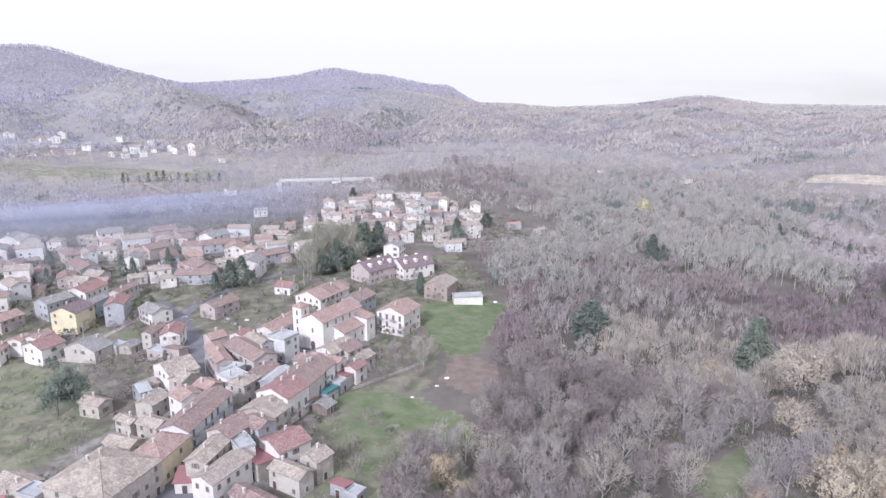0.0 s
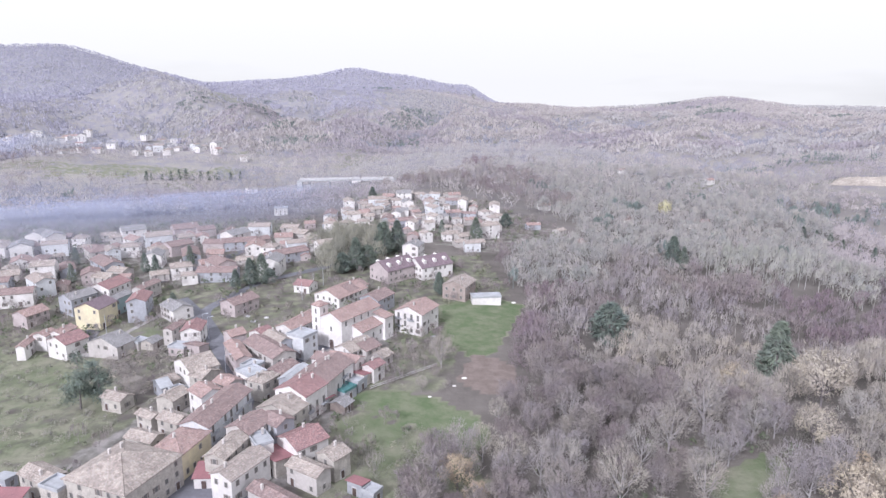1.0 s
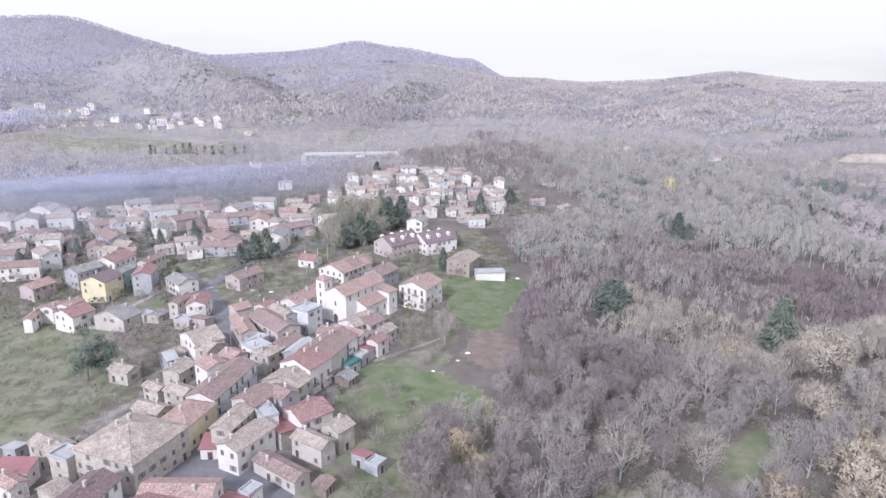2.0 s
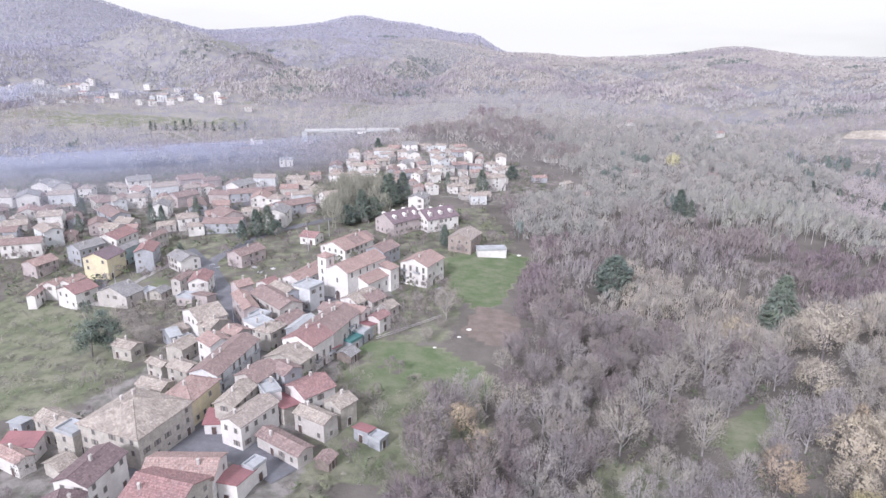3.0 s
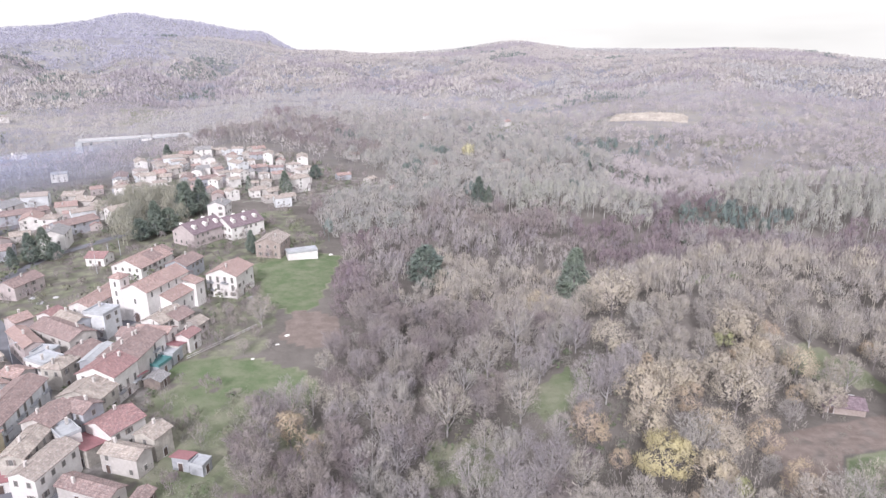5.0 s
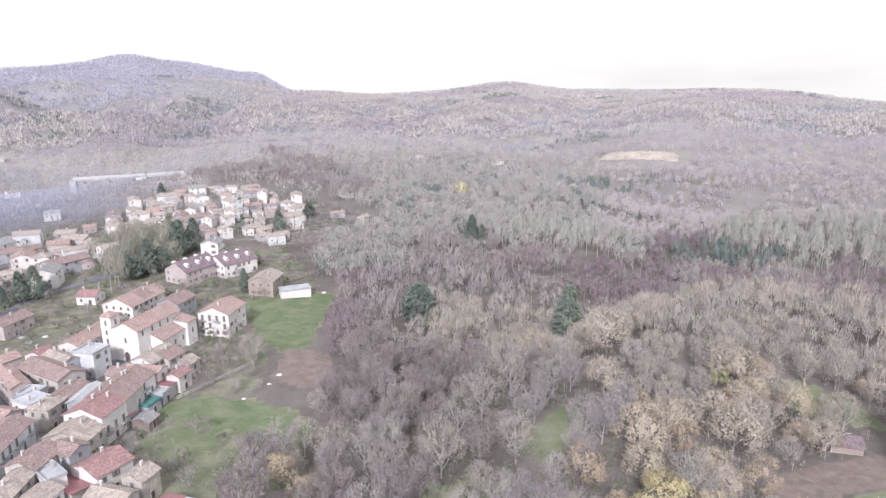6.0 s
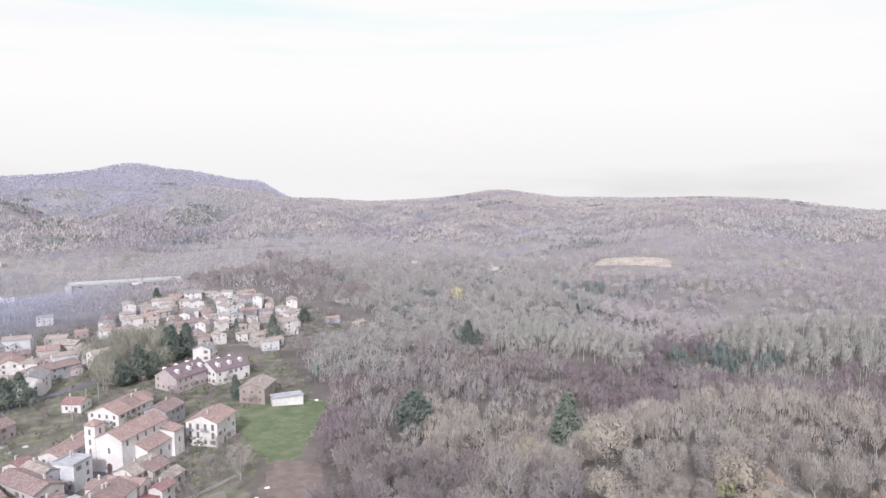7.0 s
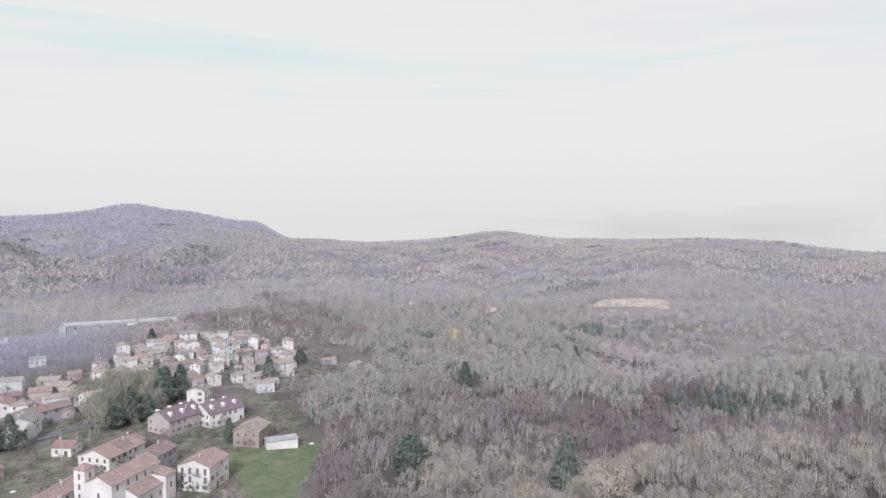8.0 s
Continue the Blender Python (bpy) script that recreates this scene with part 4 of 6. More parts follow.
# ---- trees ----
def tube(path, radii, sides=4):
    """Corners and triangles of a tapered limb along a path."""
    path = np.asarray(path, float)
    v, f = [], []
    d = np.gradient(path, axis=0)
    for p, t, r in zip(path, d, radii):
        t = t / (np.linalg.norm(t) + 1e-9)
        a = np.cross(t, (0.3, 0.9, 0.1))
        a /= np.linalg.norm(a) + 1e-9
        b = np.cross(t, a)
        for i in range(sides):
            c = 2 * math.pi * i / sides
            v.append(p + r * (a * math.cos(c) + b * math.sin(c)))
    for k in range(len(path) - 1):
        for i in range(sides):
            p, q = k * sides + i, k * sides + (i + 1) % sides
            f += [(p, q, q + sides), (p, q + sides, p + sides)]
    return np.array(v), np.array(f)


def join(parts):
    vs, fs, n = [], [], 0
    for v, f in parts:
        vs.append(v)
        fs.append(f + n)
        n += len(v)
    return np.concatenate(vs), np.concatenate(fs)


def unit(a):
    return a / (np.linalg.norm(a, axis=1)[:, None] + 1e-9)


def slivers(rng, start, way, length, width, out=None):
    """Thin tapering twigs, one triangle each; given out, each lies flat in the skin of its crown, which it faces."""
    way = unit(way)
    face = rng.normal(size=way.shape) if out is None else unit(out) + rng.normal(size=way.shape) * 0.16
    side = unit(np.cross(way, face))
    n = len(start)
    v = np.empty((n * 3, 3))
    v[0::3], v[1::3] = start - side * width[:, None] / 2, start + side * width[:, None] / 2
    v[2::3] = start + way * length[:, None]
    return v, np.arange(n * 3).reshape(n, 3)


def leaves(rng, centre, size, out):
    """Small leaf clumps, one triangle each, lying roughly in the skin of the crown."""
    n = len(centre)
    face = unit(unit(out) + rng.normal(size=(n, 3)) * 0.15)
    a = unit(np.cross(face, rng.normal(size=(n, 3))))
    b = np.cross(face, a)
    v = np.empty((n * 3, 3))
    v[0::3], v[1::3], v[2::3] = centre - a * size[:, None] * 0.6, centre + a * size[:, None] * 0.6, centre + b * size[:, None]
    return v, np.arange(n * 3).reshape(n, 3)


def crown_points(rng, n, R, z0, z1, lobes, depth=0.3, pointed=0.0):
    """Points in the skin of a crown made of rounded lobes, and the way that each faces."""
    half = (z1 - z0) / 2
    k = np.arange(lobes) + 0.5
    up = 1 - 1.55 * k / lobes + rng.normal(size=lobes) * 0.08
    up = np.clip(up, -0.6, 0.97)
    az = k * 2.39996 + rng.normal(size=lobes) * 0.35
    flat = np.sqrt(1 - up ** 2) * (1 - pointed * np.clip(up, 0, 1))
    aim = np.column_stack([np.cos(az) * flat, np.sin(az) * flat, up])
    reach = rng.uniform(0.50, 0.72, lobes)[:, None]
    mid = aim * reach * (R, R, half) + (0, 0, (z0 + z1) / 2)
    rad = R * rng.uniform(0.34, 0.52, lobes) * (9 / max(lobes, 4)) ** 0.35
    pick = rng.integers(0, lobes, n)
    d = unit(rng.normal(size=(n, 3)))
    back = (d * unit(aim)[pick]).sum(1) < -0.15
    d[back] *= -1
    r = rad[pick] * (1 - depth * rng.uniform(0, 1, n) ** 1.6)
    p = mid[pick] + d * r[:, None] * (1, 1, 0.5 + 0.5 * half / R)
    return p, d * 0.62 + unit(aim)[pick] * 0.38 + (0, 0, 0.12)


def growth(rng, out, lift, stray=0.45):
    """The way that twigs grow in the skin of a crown: up and outwards, without standing quite on end."""
    w = out * 0.75 + (0, 0, lift) + rng.normal(size=out.shape) * stray
    o = unit(out)
    return w - o * 0.45 * (w * o).sum(1)[:, None]


def bare_tree(rng, H, R, limbs, twigs, width, slim=False, leafy=0, lobes=11):
    """Trunk and limbs, and the twigs (or clinging leaves) that make the crown: two sets of corners and triangles."""
    wood = []
    bend = rng.normal(size=2) * 0.04 * H
    hs = np.linspace(0, 1, 6)
    trunk = np.column_stack([bend[0] * hs ** 2, bend[1] * hs ** 2, hs * H * (0.92 if slim else 0.72)])
    wood.append(tube(trunk, 0.015 * H * (1.05 - hs) ** 0.8 + 0.015, 5))
    starts, ways, lens, outs = [], [], [], []
    for k in range(limbs):
        h0 = rng.uniform(0.16, 0.6) if not slim else rng.uniform(0.25, 0.85)
        p0 = np.array([np.interp(h0 * (1 if slim else 0.9), hs, trunk[:, i]) for i in range(3)])
        az = k * 2.4 + rng.uniform(-0.5, 0.5)
        reach = R * rng.uniform(0.5, 0.95) * (1 if not slim else (1.1 - h0))
        top = min(H * 0.97, p0[2] + reach * rng.uniform(0.8, 1.7) + 0.14 * H)
        s = np.linspace(0, 1, 5)
        limb = np.column_stack([p0[0] + math.cos(az) * reach * s ** 0.8, p0[1] + math.sin(az) * reach * s ** 0.8, p0[2] + (top - p0[2]) * s ** 1.15])
        limb[1:-1] += rng.normal(size=(3, 3)) * 0.012 * H
        wood.append(tube(limb, 0.0065 * H * (1.1 - s) + 0.012, 3))
        n = twigs // limbs
        u = rng.uniform(0.25, 1, n)
        p = np.column_stack([np.interp(u, s, limb[:, i]) for i in range(3)])
        out = np.column_stack([np.full(n, math.cos(az)), np.full(n, math.sin(az)), np.full(n, 0.75 if not slim else 1.3)])
        starts.append(p + rng.normal(size=(n, 3)) * 0.05 * R)
        ways.append(out + rng.normal(size=(n, 3)) * 0.75)
        outs.append(out)
        lens.append(rng.uniform(0.06, 0.15, n) * H)
    p, w, ln, o = np.concatenate(starts), np.concatenate(ways), np.concatenate(lens), np.concatenate(outs)
    crown = [slivers(rng, p, w, ln, rng.uniform(0.6, 1.3, len(p)) * width, o)]
    # fine growth in the skin of a lobed dome
    n = twigs * 4
    low = 0.14 if not slim else 0.2
    q, o = crown_points(rng, n, R, low * H, 0.97 * H, lobes, 0.55 if not leafy else 0.35, 0.5 if slim else 0.0)
    q[:, :2] += bend * (q[:, 2:] / H) ** 2
    crown.append(slivers(rng, q, growth(rng, o, 0.7), rng.uniform(0.035, 0.085, n) * H, rng.uniform(0.6, 1.4, n) * width, o))
    if leafy:
        k = rng.integers(0, n, leafy)
        crown.append(leaves(rng, q[k] + rng.normal(size=(leafy, 3)) * 0.04 * R, rng.uniform(0.16, 0.32, leafy), o[k]))
    return join(wood), join(crown)


def conifer(rng, H, R, sprays, roundness, size):
    """Trunk, and tiers of drooping needle sprays."""
    trunk = tube(np.array([(0, 0, 0), (0, 0, H * 0.5), (0, 0, H * 0.97)]), (0.02 * H, 0.012 * H, 0.02), 6)
    h = rng.uniform(0.08, 1.0, sprays) ** 0.9
    prof = (1 - h) ** (0.85 - 0.45 * roundness) * np.minimum(1, (h + 0.05) * (4 - 2 * roundness))
    az = rng.uniform(0, 2 * math.pi, sprays)
    lump = 1 + 0.22 * np.sin(az * 3 + h * 17) + 0.14 * np.sin(az * 7 - h * 31)
    u = rng.uniform(0.35, 1, sprays) ** 0.5
    r = R * prof * lump * u
    p = np.column_stack([np.cos(az) * r, np.sin(az) * r, h * H - 0.05 * H * u * (1 - roundness)])
    way = np.column_stack([np.cos(az), np.sin(az), np.full(sprays, -0.25 + 0.5 * roundness)]) + rng.normal(size=(sprays, 3)) * 0.35
    face = np.column_stack([np.cos(az) * 0.8, np.sin(az) * 0.8, np.full(sprays, 0.9)])
    crown = slivers(rng, p, way, rng.uniform(0.7, 1.4, sprays) * size, rng.uniform(0.5, 1.0, sprays) * size * 0.6, face)
    return trunk, crown


def umbrella_pine(rng, H, R, sprays, size):
    """A tall bare trunk with a ragged crown of needle clumps on spreading limbs."""
    hs = np.linspace(0, 1, 6)
    trunk = np.column_stack([0.5 * np.sin(hs * 2), 0.3 * hs, hs * H * 0.92])
    wood, clumps = [tube(trunk, 0.017 * H * (1.08 - hs), 6)], []
    for k in range(16):
        h = rng.uniform(0.14, 0.95)
        p = np.array([np.interp(h, hs, trunk[:, i]) for i in range(3)])
        az, reach = k * 2.4, R * rng.uniform(0.4, 0.85) * (1.2 - 0.6 * h)
        q = p + np.array([math.cos(az) * reach, math.sin(az) * reach, 0.09 * H * rng.uniform(0.2, 1.3)])
        wood.append(tube(np.array([p, (p + q) / 2 + (0, 0, 0.2), q]), (0.1, 0.07, 0.03), 3))
        for c in (q, (p + 2 * q) / 3):
            n = sprays // 32
            clumps.append(c + rng.normal(size=(n, 3)) * np.array((0.9, 0.9, 0.55)) * R * 0.24)
    c = np.concatenate(clumps)
    face = c - np.array((0.4, 0.2, H * 0.45))
    return join(wood), slivers(rng, c, rng.normal(size=c.shape) + (0, 0, 0.4), rng.uniform(0.5, 1.0, len(c)) * size, rng.uniform(0.3, 0.6, len(c)) * size, face)


def tree_meshes(kind, rng, seed_name, spec, bark, foliage):
    wood, crown = kind(rng, *spec)
    return mesh_from("trunk", *wood, bark, True), mesh_from("crown", *crown, foliage)


def plant(name, meshes, x, y, turn, size, label, category="tree", group="", sink=0.1):
    root = new(name)
    root.matrix_basis = pose(x, y, float(land(x, y)) - sink, 0, 0, turn) @ Matrix.Scale(size, 4)
    tagged(root, label, category, group)
    for k, me in zip(("trunk", "crown"), meshes):
        if me is not None:
            ob = new(k, me)
            ob.parent = root
    return root


rng = np.random.default_rng(5)
BARE = [tree_meshes(bare_tree, rng, "bare", (11, r, l, 410, 0.105), M_BARK, M_TWIG_WARM) for r, l in ((4.6, 9), (4.0, 8), (5.2, 10), (4.3, 8))]
PALE = [tree_meshes(bare_tree, rng, "pale", (12, r, l, 330, 0.11), M_PALE, M_TWIG_BEIGE) for r, l in ((4.2, 11), (4.8, 12), (3.6, 10))]
OAK = [tree_meshes(bare_tree, rng, "oak", (12, r, 10, 210, 0.13, False, 2300, n), M_BARK, M_OCHRE) for r, n in ((5.4, 13), (4.8, 11), (6.0, 15))]
TAWNY = [tree_meshes(bare_tree, rng, "tawny", (11, 4.4, 9, 200, 0.08, False, 1500, 11), M_BARK, M_TAWNY)]
GOLD = tree_meshes(bare_tree, rng, "gold", (11.5, 6.6, 12, 200, 0.05, False, 6500, 20), M_BARK, M_YELLOW)
LIME = tree_meshes(bare_tree, rng, "lime", (10, 4.4, 9, 160, 0.05, False, 2400, 12), M_BARK, M_LIME)


def recoloured(pairs, foliage_material):
    """The same trees with twigs of another tone."""
    out = []
    for wood, crown in pairs:
        c = crown.copy()
        c.materials[0] = foliage_material
        out.append((wood, c))
    return out


BARE_GREY, PALE_GREY = recoloured(BARE, M_TWIG), recoloured(PALE, M_TWIG_PALE)


def wooded(x, y):
    """Where woods stand, east and north of the village."""
    w = x > wood_edge(y)
    for p in (MEADOW, MEADOW_LOW, GLADE_D, VIADUCT_CLEAR, LAWN, PLOUGH, GLADE_A, GLADE_B, GLADE_C, CLEARING, FAR_VILLAGE, VALLEY_FIELD, QUARRY, SCAR):
        w &= ~inside(x, y, p)
    return w


def scatter(rng, step, box, jitter=0.9):
    xs, ys = np.arange(box[0], box[1], float(step)), np.arange(box[2], box[3], float(step))
    X, Y = np.meshgrid(xs, ys)
    X[::2] += step / 2
    return (X + rng.uniform(-0.5, 0.5, X.shape) * step * jitter).ravel(), (Y + rng.uniform(-0.5, 0.5, X.shape) * step * jitter).ravel()


def field(x, y, scale, z):
    return np.array([noise.noise((a * scale, b * scale, z)) for a, b in zip(x, y)])


STANDALONE = [(140, 462), (56, 239), (111, 222), (108, 335), (112, 330)]


def beside(X, Y):
    """Clear ground round the trees that stand out of the woods."""
    ok = np.ones(X.shape, bool)
    for a, b in STANDALONE:
        r = math.hypot(a, b)
        u, v = ((X - a) * a + (Y - b) * b) / r, ((X - a) * b - (Y - b) * a) / r
        ok &= ~((np.abs(v) < 6.5) & (u < 6) & (u > -17))
    return ok


# trees that stand out of the near wood: kind, place, crown width in metres
NEAR_MARKS = (
    ("gold", 76.9, 106.0, 14.7),
    ("oak", 105.1, 119.6, 16.8),
    ("oak", 84.8, 125.8, 17.1),
    ("oak", 80.5, 118.6, 11.9),
    ("tawny", 70.0, 112.0, 5.8),
    ("tawny", 97.5, 90.2, 9.3),
    ("lime", 86.2, 93.6, 7.4),
    ("oak", 93.1, 107.2, 9.9),
    ("tawny", 133.7, 143.3, 7.7),
    ("lime", 119.9, 145.5, 7.1),
    ("pale", 56.2, 137.1, 13.2),
    ("pale", 54.8, 159.7, 15.4),
    ("pale", 67.1, 169.2, 17.6),
    ("pale", 37.6, 139.3, 15.0),
    ("pale", 43.8, 128.5, 8.2),
    ("pale", 11.0, 173.1, 5.5),
    ("tawny", -0.4, 141.1, 9.8),
    ("tawny", 4.0, 135.5, 7.3),
    ("oak", 91.8, 209.8, 12.6),
    ("oak", 99.9, 172.5, 19.8),
    ("pale", 59.4, 108.9, 8.9),
    ("pale", 146.0, 141.6, 9.9),
    ("pale", 26.1, 116.7, 7.3),
    ("tawny", 94.5, 124.6, 8.6),
    ("oak", 88.9, 154.8, 12.9),
    ("pale", 12.6, 150.7, 10.0),
    ("pale", 5.9, 155.9, 8.7),
    ("pale", 145.3, 151.0, 9.0),
)
X, Y = scatter(rng, 6.2, (-12, 220, 60, 230))
far_off = np.hypot(X, Y)
ok = wooded(X, Y) & beside(X, Y) & (far_off > 100) & (far_off < 214) & (X < 190) & (X / np.maximum(Y, 1) < 1.45)
for kind, a, b, w in NEAR_MARKS:
    w = w if kind != "pale" else 3.5 + 0.6 * w
    r = math.hypot(a, b)
    u, v = ((X - a) * a + (Y - b) * b) / r, ((X - a) * b - (Y - b) * a) / r
    ok &= ~((np.abs(v) < w / 2 + 0.6) & (u < w / 2) & (u > -w / 2 - 1.0))
X, Y = X[ok], Y[ok]
kind_noise = field(X, Y, 0.02, 3.0)
oakish = np.hypot((X - 112) / 50, (Y - 124) / 30) + 0.5 * kind_noise
order = np.argsort(np.hypot(X, Y))[:270]
WOOD_END = float(np.hypot(X, Y)[order[-1]])
GREYISH, PALISH, OAKISH = "grey-brown leafless tree with a dense twiggy crown", "pale leafless tree with upswept branches", "oak with withered ochre leaves on its crown"
for k in order:
    x, y = float(X[k]), float(Y[k])
    u = rng.uniform()
    grey = math.degrees(math.atan2(x, y)) < 28 + 14 * kind_noise[k]
    if oakish[k] < 0.95 and u < 0.30:
        plant("oak_tree", OAK[rng.integers(3)], x, y, rng.uniform(0, 360), rng.uniform(0.7, 1.15), OAKISH, "tree", "oaks of the near wood")
    elif oakish[k] < 1.1 and u < 0.36:
        plant("tawny_tree", TAWNY[0], x, y, rng.uniform(0, 360), rng.uniform(0.6, 1.1), "tree with tawny withered leaves", "tree", "tawny trees of the near wood")
    elif kind_noise[k] > 0.18 or u > 0.8:
        plant("bare_tree", (PALE_GREY if grey else PALE)[rng.integers(3)], x, y, rng.uniform(0, 360), rng.uniform(0.65, 1.2), PALISH, "tree", "pale trees of the near wood")
    else:
        plant("bare_tree", (BARE_GREY if grey else BARE)[rng.integers(4)], x, y, rng.uniform(0, 360), rng.uniform(0.6, 1.25), GREYISH, "tree", "bare trees of the near wood")
for kind, x, y, w in NEAR_MARKS:
    turn = rng.uniform(0, 360)
    if kind == "oak":
        plant("oak_tree", OAK[2 if w > 11 else 0], x, y, turn, w / (12.6 if w > 11 else 11.2), OAKISH, "tree", "oaks of the near wood")
    elif kind == "tawny":
        plant("tawny_tree", TAWNY[0], x, y, turn, w / 9.2, "tree with tawny withered leaves", "tree", "tawny trees of the near wood")
    elif kind == "pale":
        plant("bare_tree", PALE[rng.integers(2)], x, y, turn, 0.35 + 0.6 * w / 9.2, PALISH, "tree", "pale trees of the near wood")
    elif kind == "gold":
        plant("golden_tree", GOLD, x, y, turn, w / 13.6, "round tree still covered with yellow leaves", "tree")
    elif kind == "lime":
        plant("lime_tree", LIME, x, y, turn, w / 9.2, "round tree with yellow-green leaves", "tree")
POPLAR = tree_meshes(bare_tree, rng, "poplar", (12, 4.4, 10, 150, 0.08, False, 2600), M_BARK, M_STRAW)
plant("poplar_tree", POPLAR, 140, 462, 20, 1.15, "broad poplar with straw-yellow autumn leaves", "tree")


def forest(name, templates, X, Y, size, material, label, rng, lean=0.0):
    """Many trees joined into one mesh; lean tilts their crowns with the slope of the ground."""
    if len(X) == 0:
        return None
    vs, fs, tones, n = [], [], [], 0
    pick = rng.integers(0, len(templates), len(X))
    Z = land(X, Y) - 0.2
    for t, (v, f) in enumerate(templates):
        sel = np.where(pick == t)[0]
        if not len(sel):
            continue
        a, s = rng.uniform(0, 2 * math.pi, len(sel)), size[sel]
        c, d = np.cos(a) * s, np.sin(a) * s
        px = v[None, :, 0] * c[:, None] - v[None, :, 1] * d[:, None] + X[sel][:, None]
        py = v[None, :, 0] * d[:, None] + v[None, :, 1] * c[:, None] + Y[sel][:, None]
        pz = v[None, :, 2] * s[:, None] + Z[sel][:, None]
        if lean:
            x, y = X[sel], Y[sel]
            sx, sy = (land(x + 35, y) - land(x - 35, y)) / 70, (land(x, y + 35) - land(x, y - 35)) / 70
            pz += lean * (sx[:, None] * (px - x[:, None]) + sy[:, None] * (py - y[:, None]))
        vs.append(np.stack([px, py, pz], -1).reshape(-1, 3))
        fs.append((f[None] + (np.arange(len(sel)) * len(v))[:, None, None] + n).reshape(-1, 3))
        tones.append(np.repeat(rng.uniform(0, 1, len(sel)), len(v)))
        n += len(sel) * len(v)
    me = mesh_from(name, np.concatenate(vs), np.concatenate(fs), material)
    me.attributes.new("tone", "FLOAT", "POINT").data.foreach_set("value", np.concatenate(tones).astype(np.float32))
    ob = new(name, me)
    return tagged(ob, label, "woods", kind="stuff")


def small_tree(rng, H, R, twigs, width, slim=False, leafy=0):
    """A tree for the middle distance: one set of triangles."""
    hs = np.linspace(0, 1, 3)
    wood = tube(np.column_stack([0 * hs, 0 * hs, hs * H * 0.8]), 0.013 * H * (1.05 - hs), 3)
    low = 0.16 if not slim else 0.14
    p, o = crown_points(rng, twigs, R, low * H, 0.95 * H, 7 if not slim else 6, 0.45, 0.6 if slim else 0.0)
    o = unit(o) + (0, 0, 0.45)
    way = growth(rng, o, 1.3 if not slim else 2.6, 0.35)
    sets = [wood, slivers(rng, p, way, rng.uniform(0.09, 0.20, twigs) * H, rng.uniform(0.6, 1.4, twigs) * width, o)]
    if leafy:
        k = rng.integers(0, twigs, leafy)
        sets.append(leaves(rng, p[k] + rng.normal(size=(leafy, 3)) * 0.1 * R, rng.uniform(0.3, 0.6, leafy), o[k]))
    return join(sets)


rng = np.random.default_rng(11)
T_BARE = [small_tree(rng, 11, r, 210, 0.29) for r in (4.4, 5.0, 4.0, 4.7)]
T_NEAR = [small_tree(rng, 11, r, 440, 0.19) for r in (4.8, 5.4, 4.3)]
T_PALE = [small_tree(rng, 13, r, 190, 0.26) for r in (3.7, 3.2, 4.1)]
T_SLIM = [small_tree(rng, 13.5, r, 200, 0.21, True) for r in (3.1, 2.7)]
T_STEM = [tube(np.array([(0, 0, 0), (0.15, 0.1, h * 0.5), (0, 0.2, h)]), (0.17, 0.13, 0.03), 3) for h in (11.5, 13.5)]
X, Y = scatter(rng, 6.6, (-220, 640, 120, 780))
far_off = np.hypot(X, Y)
ok = wooded(X, Y) & beside(X, Y) & (far_off >= WOOD_END) & (far_off < 780) & (X / np.maximum(Y, 1) < 1.5)
X, Y, far_off = X[ok], Y[ok], far_off[ok]
k1, k2 = field(X, Y, 0.013, 1.0), field(X, Y, 0.03, 6.0)
thin = rng.uniform(size=len(X)) < np.where(far_off > 420, 0.72, 0.95) * np.where(X > 0, np.clip((780 - far_off) / 280, 0, 1), far_off < 620)
bearing = np.degrees(np.arctan2(X, Y)) + 2.5 * k2
dome = (far_off > 345 + 12 * k1) & (far_off < 448) & (bearing > 37.5)
ravine = (far_off > 308 + 14 * k1) & ~dome & (far_off < 405) & (bearing > 31.5)
mauve = (far_off >= 405) & ~dome & (bearing > 29 + 3 * k2)
slimzone = (far_off > 328) & (far_off < 378) & (bearing > 21) & (bearing < 33) & (k2 > -0.35)
olive = ((bearing > 7 + 6 * k1) | ((bearing > 3) & (far_off > 285 + 25 * k2) & (far_off < 400))) & ~dome & ~ravine & ~mauve & ~slimzone & ((far_off > 350 + 40 * k2) | ((bearing < 13 + 4 * k2) & (far_off > 285 + 25 * k2)))
PATCHES = ((252, 503, 13), (274, 497, 14), (298, 494, 12), (318, 490, 12), (221, 304, 9), (229, 296, 8), (231, 284, 8), (236, 274, 8), (244, 268, 7), (120, 470, 8), (180, 520, 10), (88, 420, 7), (60, 560, 10), (108, 340, 6))
pine = np.zeros(len(X), bool)
for a, b, r in PATCHES:
    pine |= np.hypot(X - a, (Y - b) * 0.7) < r * (1 + 0.5 * k2)
pine |= olive & (rng.uniform(size=len(X)) < 0.02)
reds = (np.hypot((X - 160) / 24, (Y - 268) / 30) < 1) | (np.hypot((X - 258) / 14, (Y - 226) / 16) < 1) | (np.hypot((X - 24) / 9, (Y - 236) / 14) < 1) | ((k1 < -0.40) & ~olive & ~mauve)
warm = (far_off < 262) & (bearing > 12 + 8 * k2)
reds &= ~warm
taken = dome | ravine | mauve | slimzone | olive | reds | warm | pine
pales = ~taken & (k2 > 0.12)
T_PINE = [small_tree(rng, 11, 2.7, 110, 0.55)]
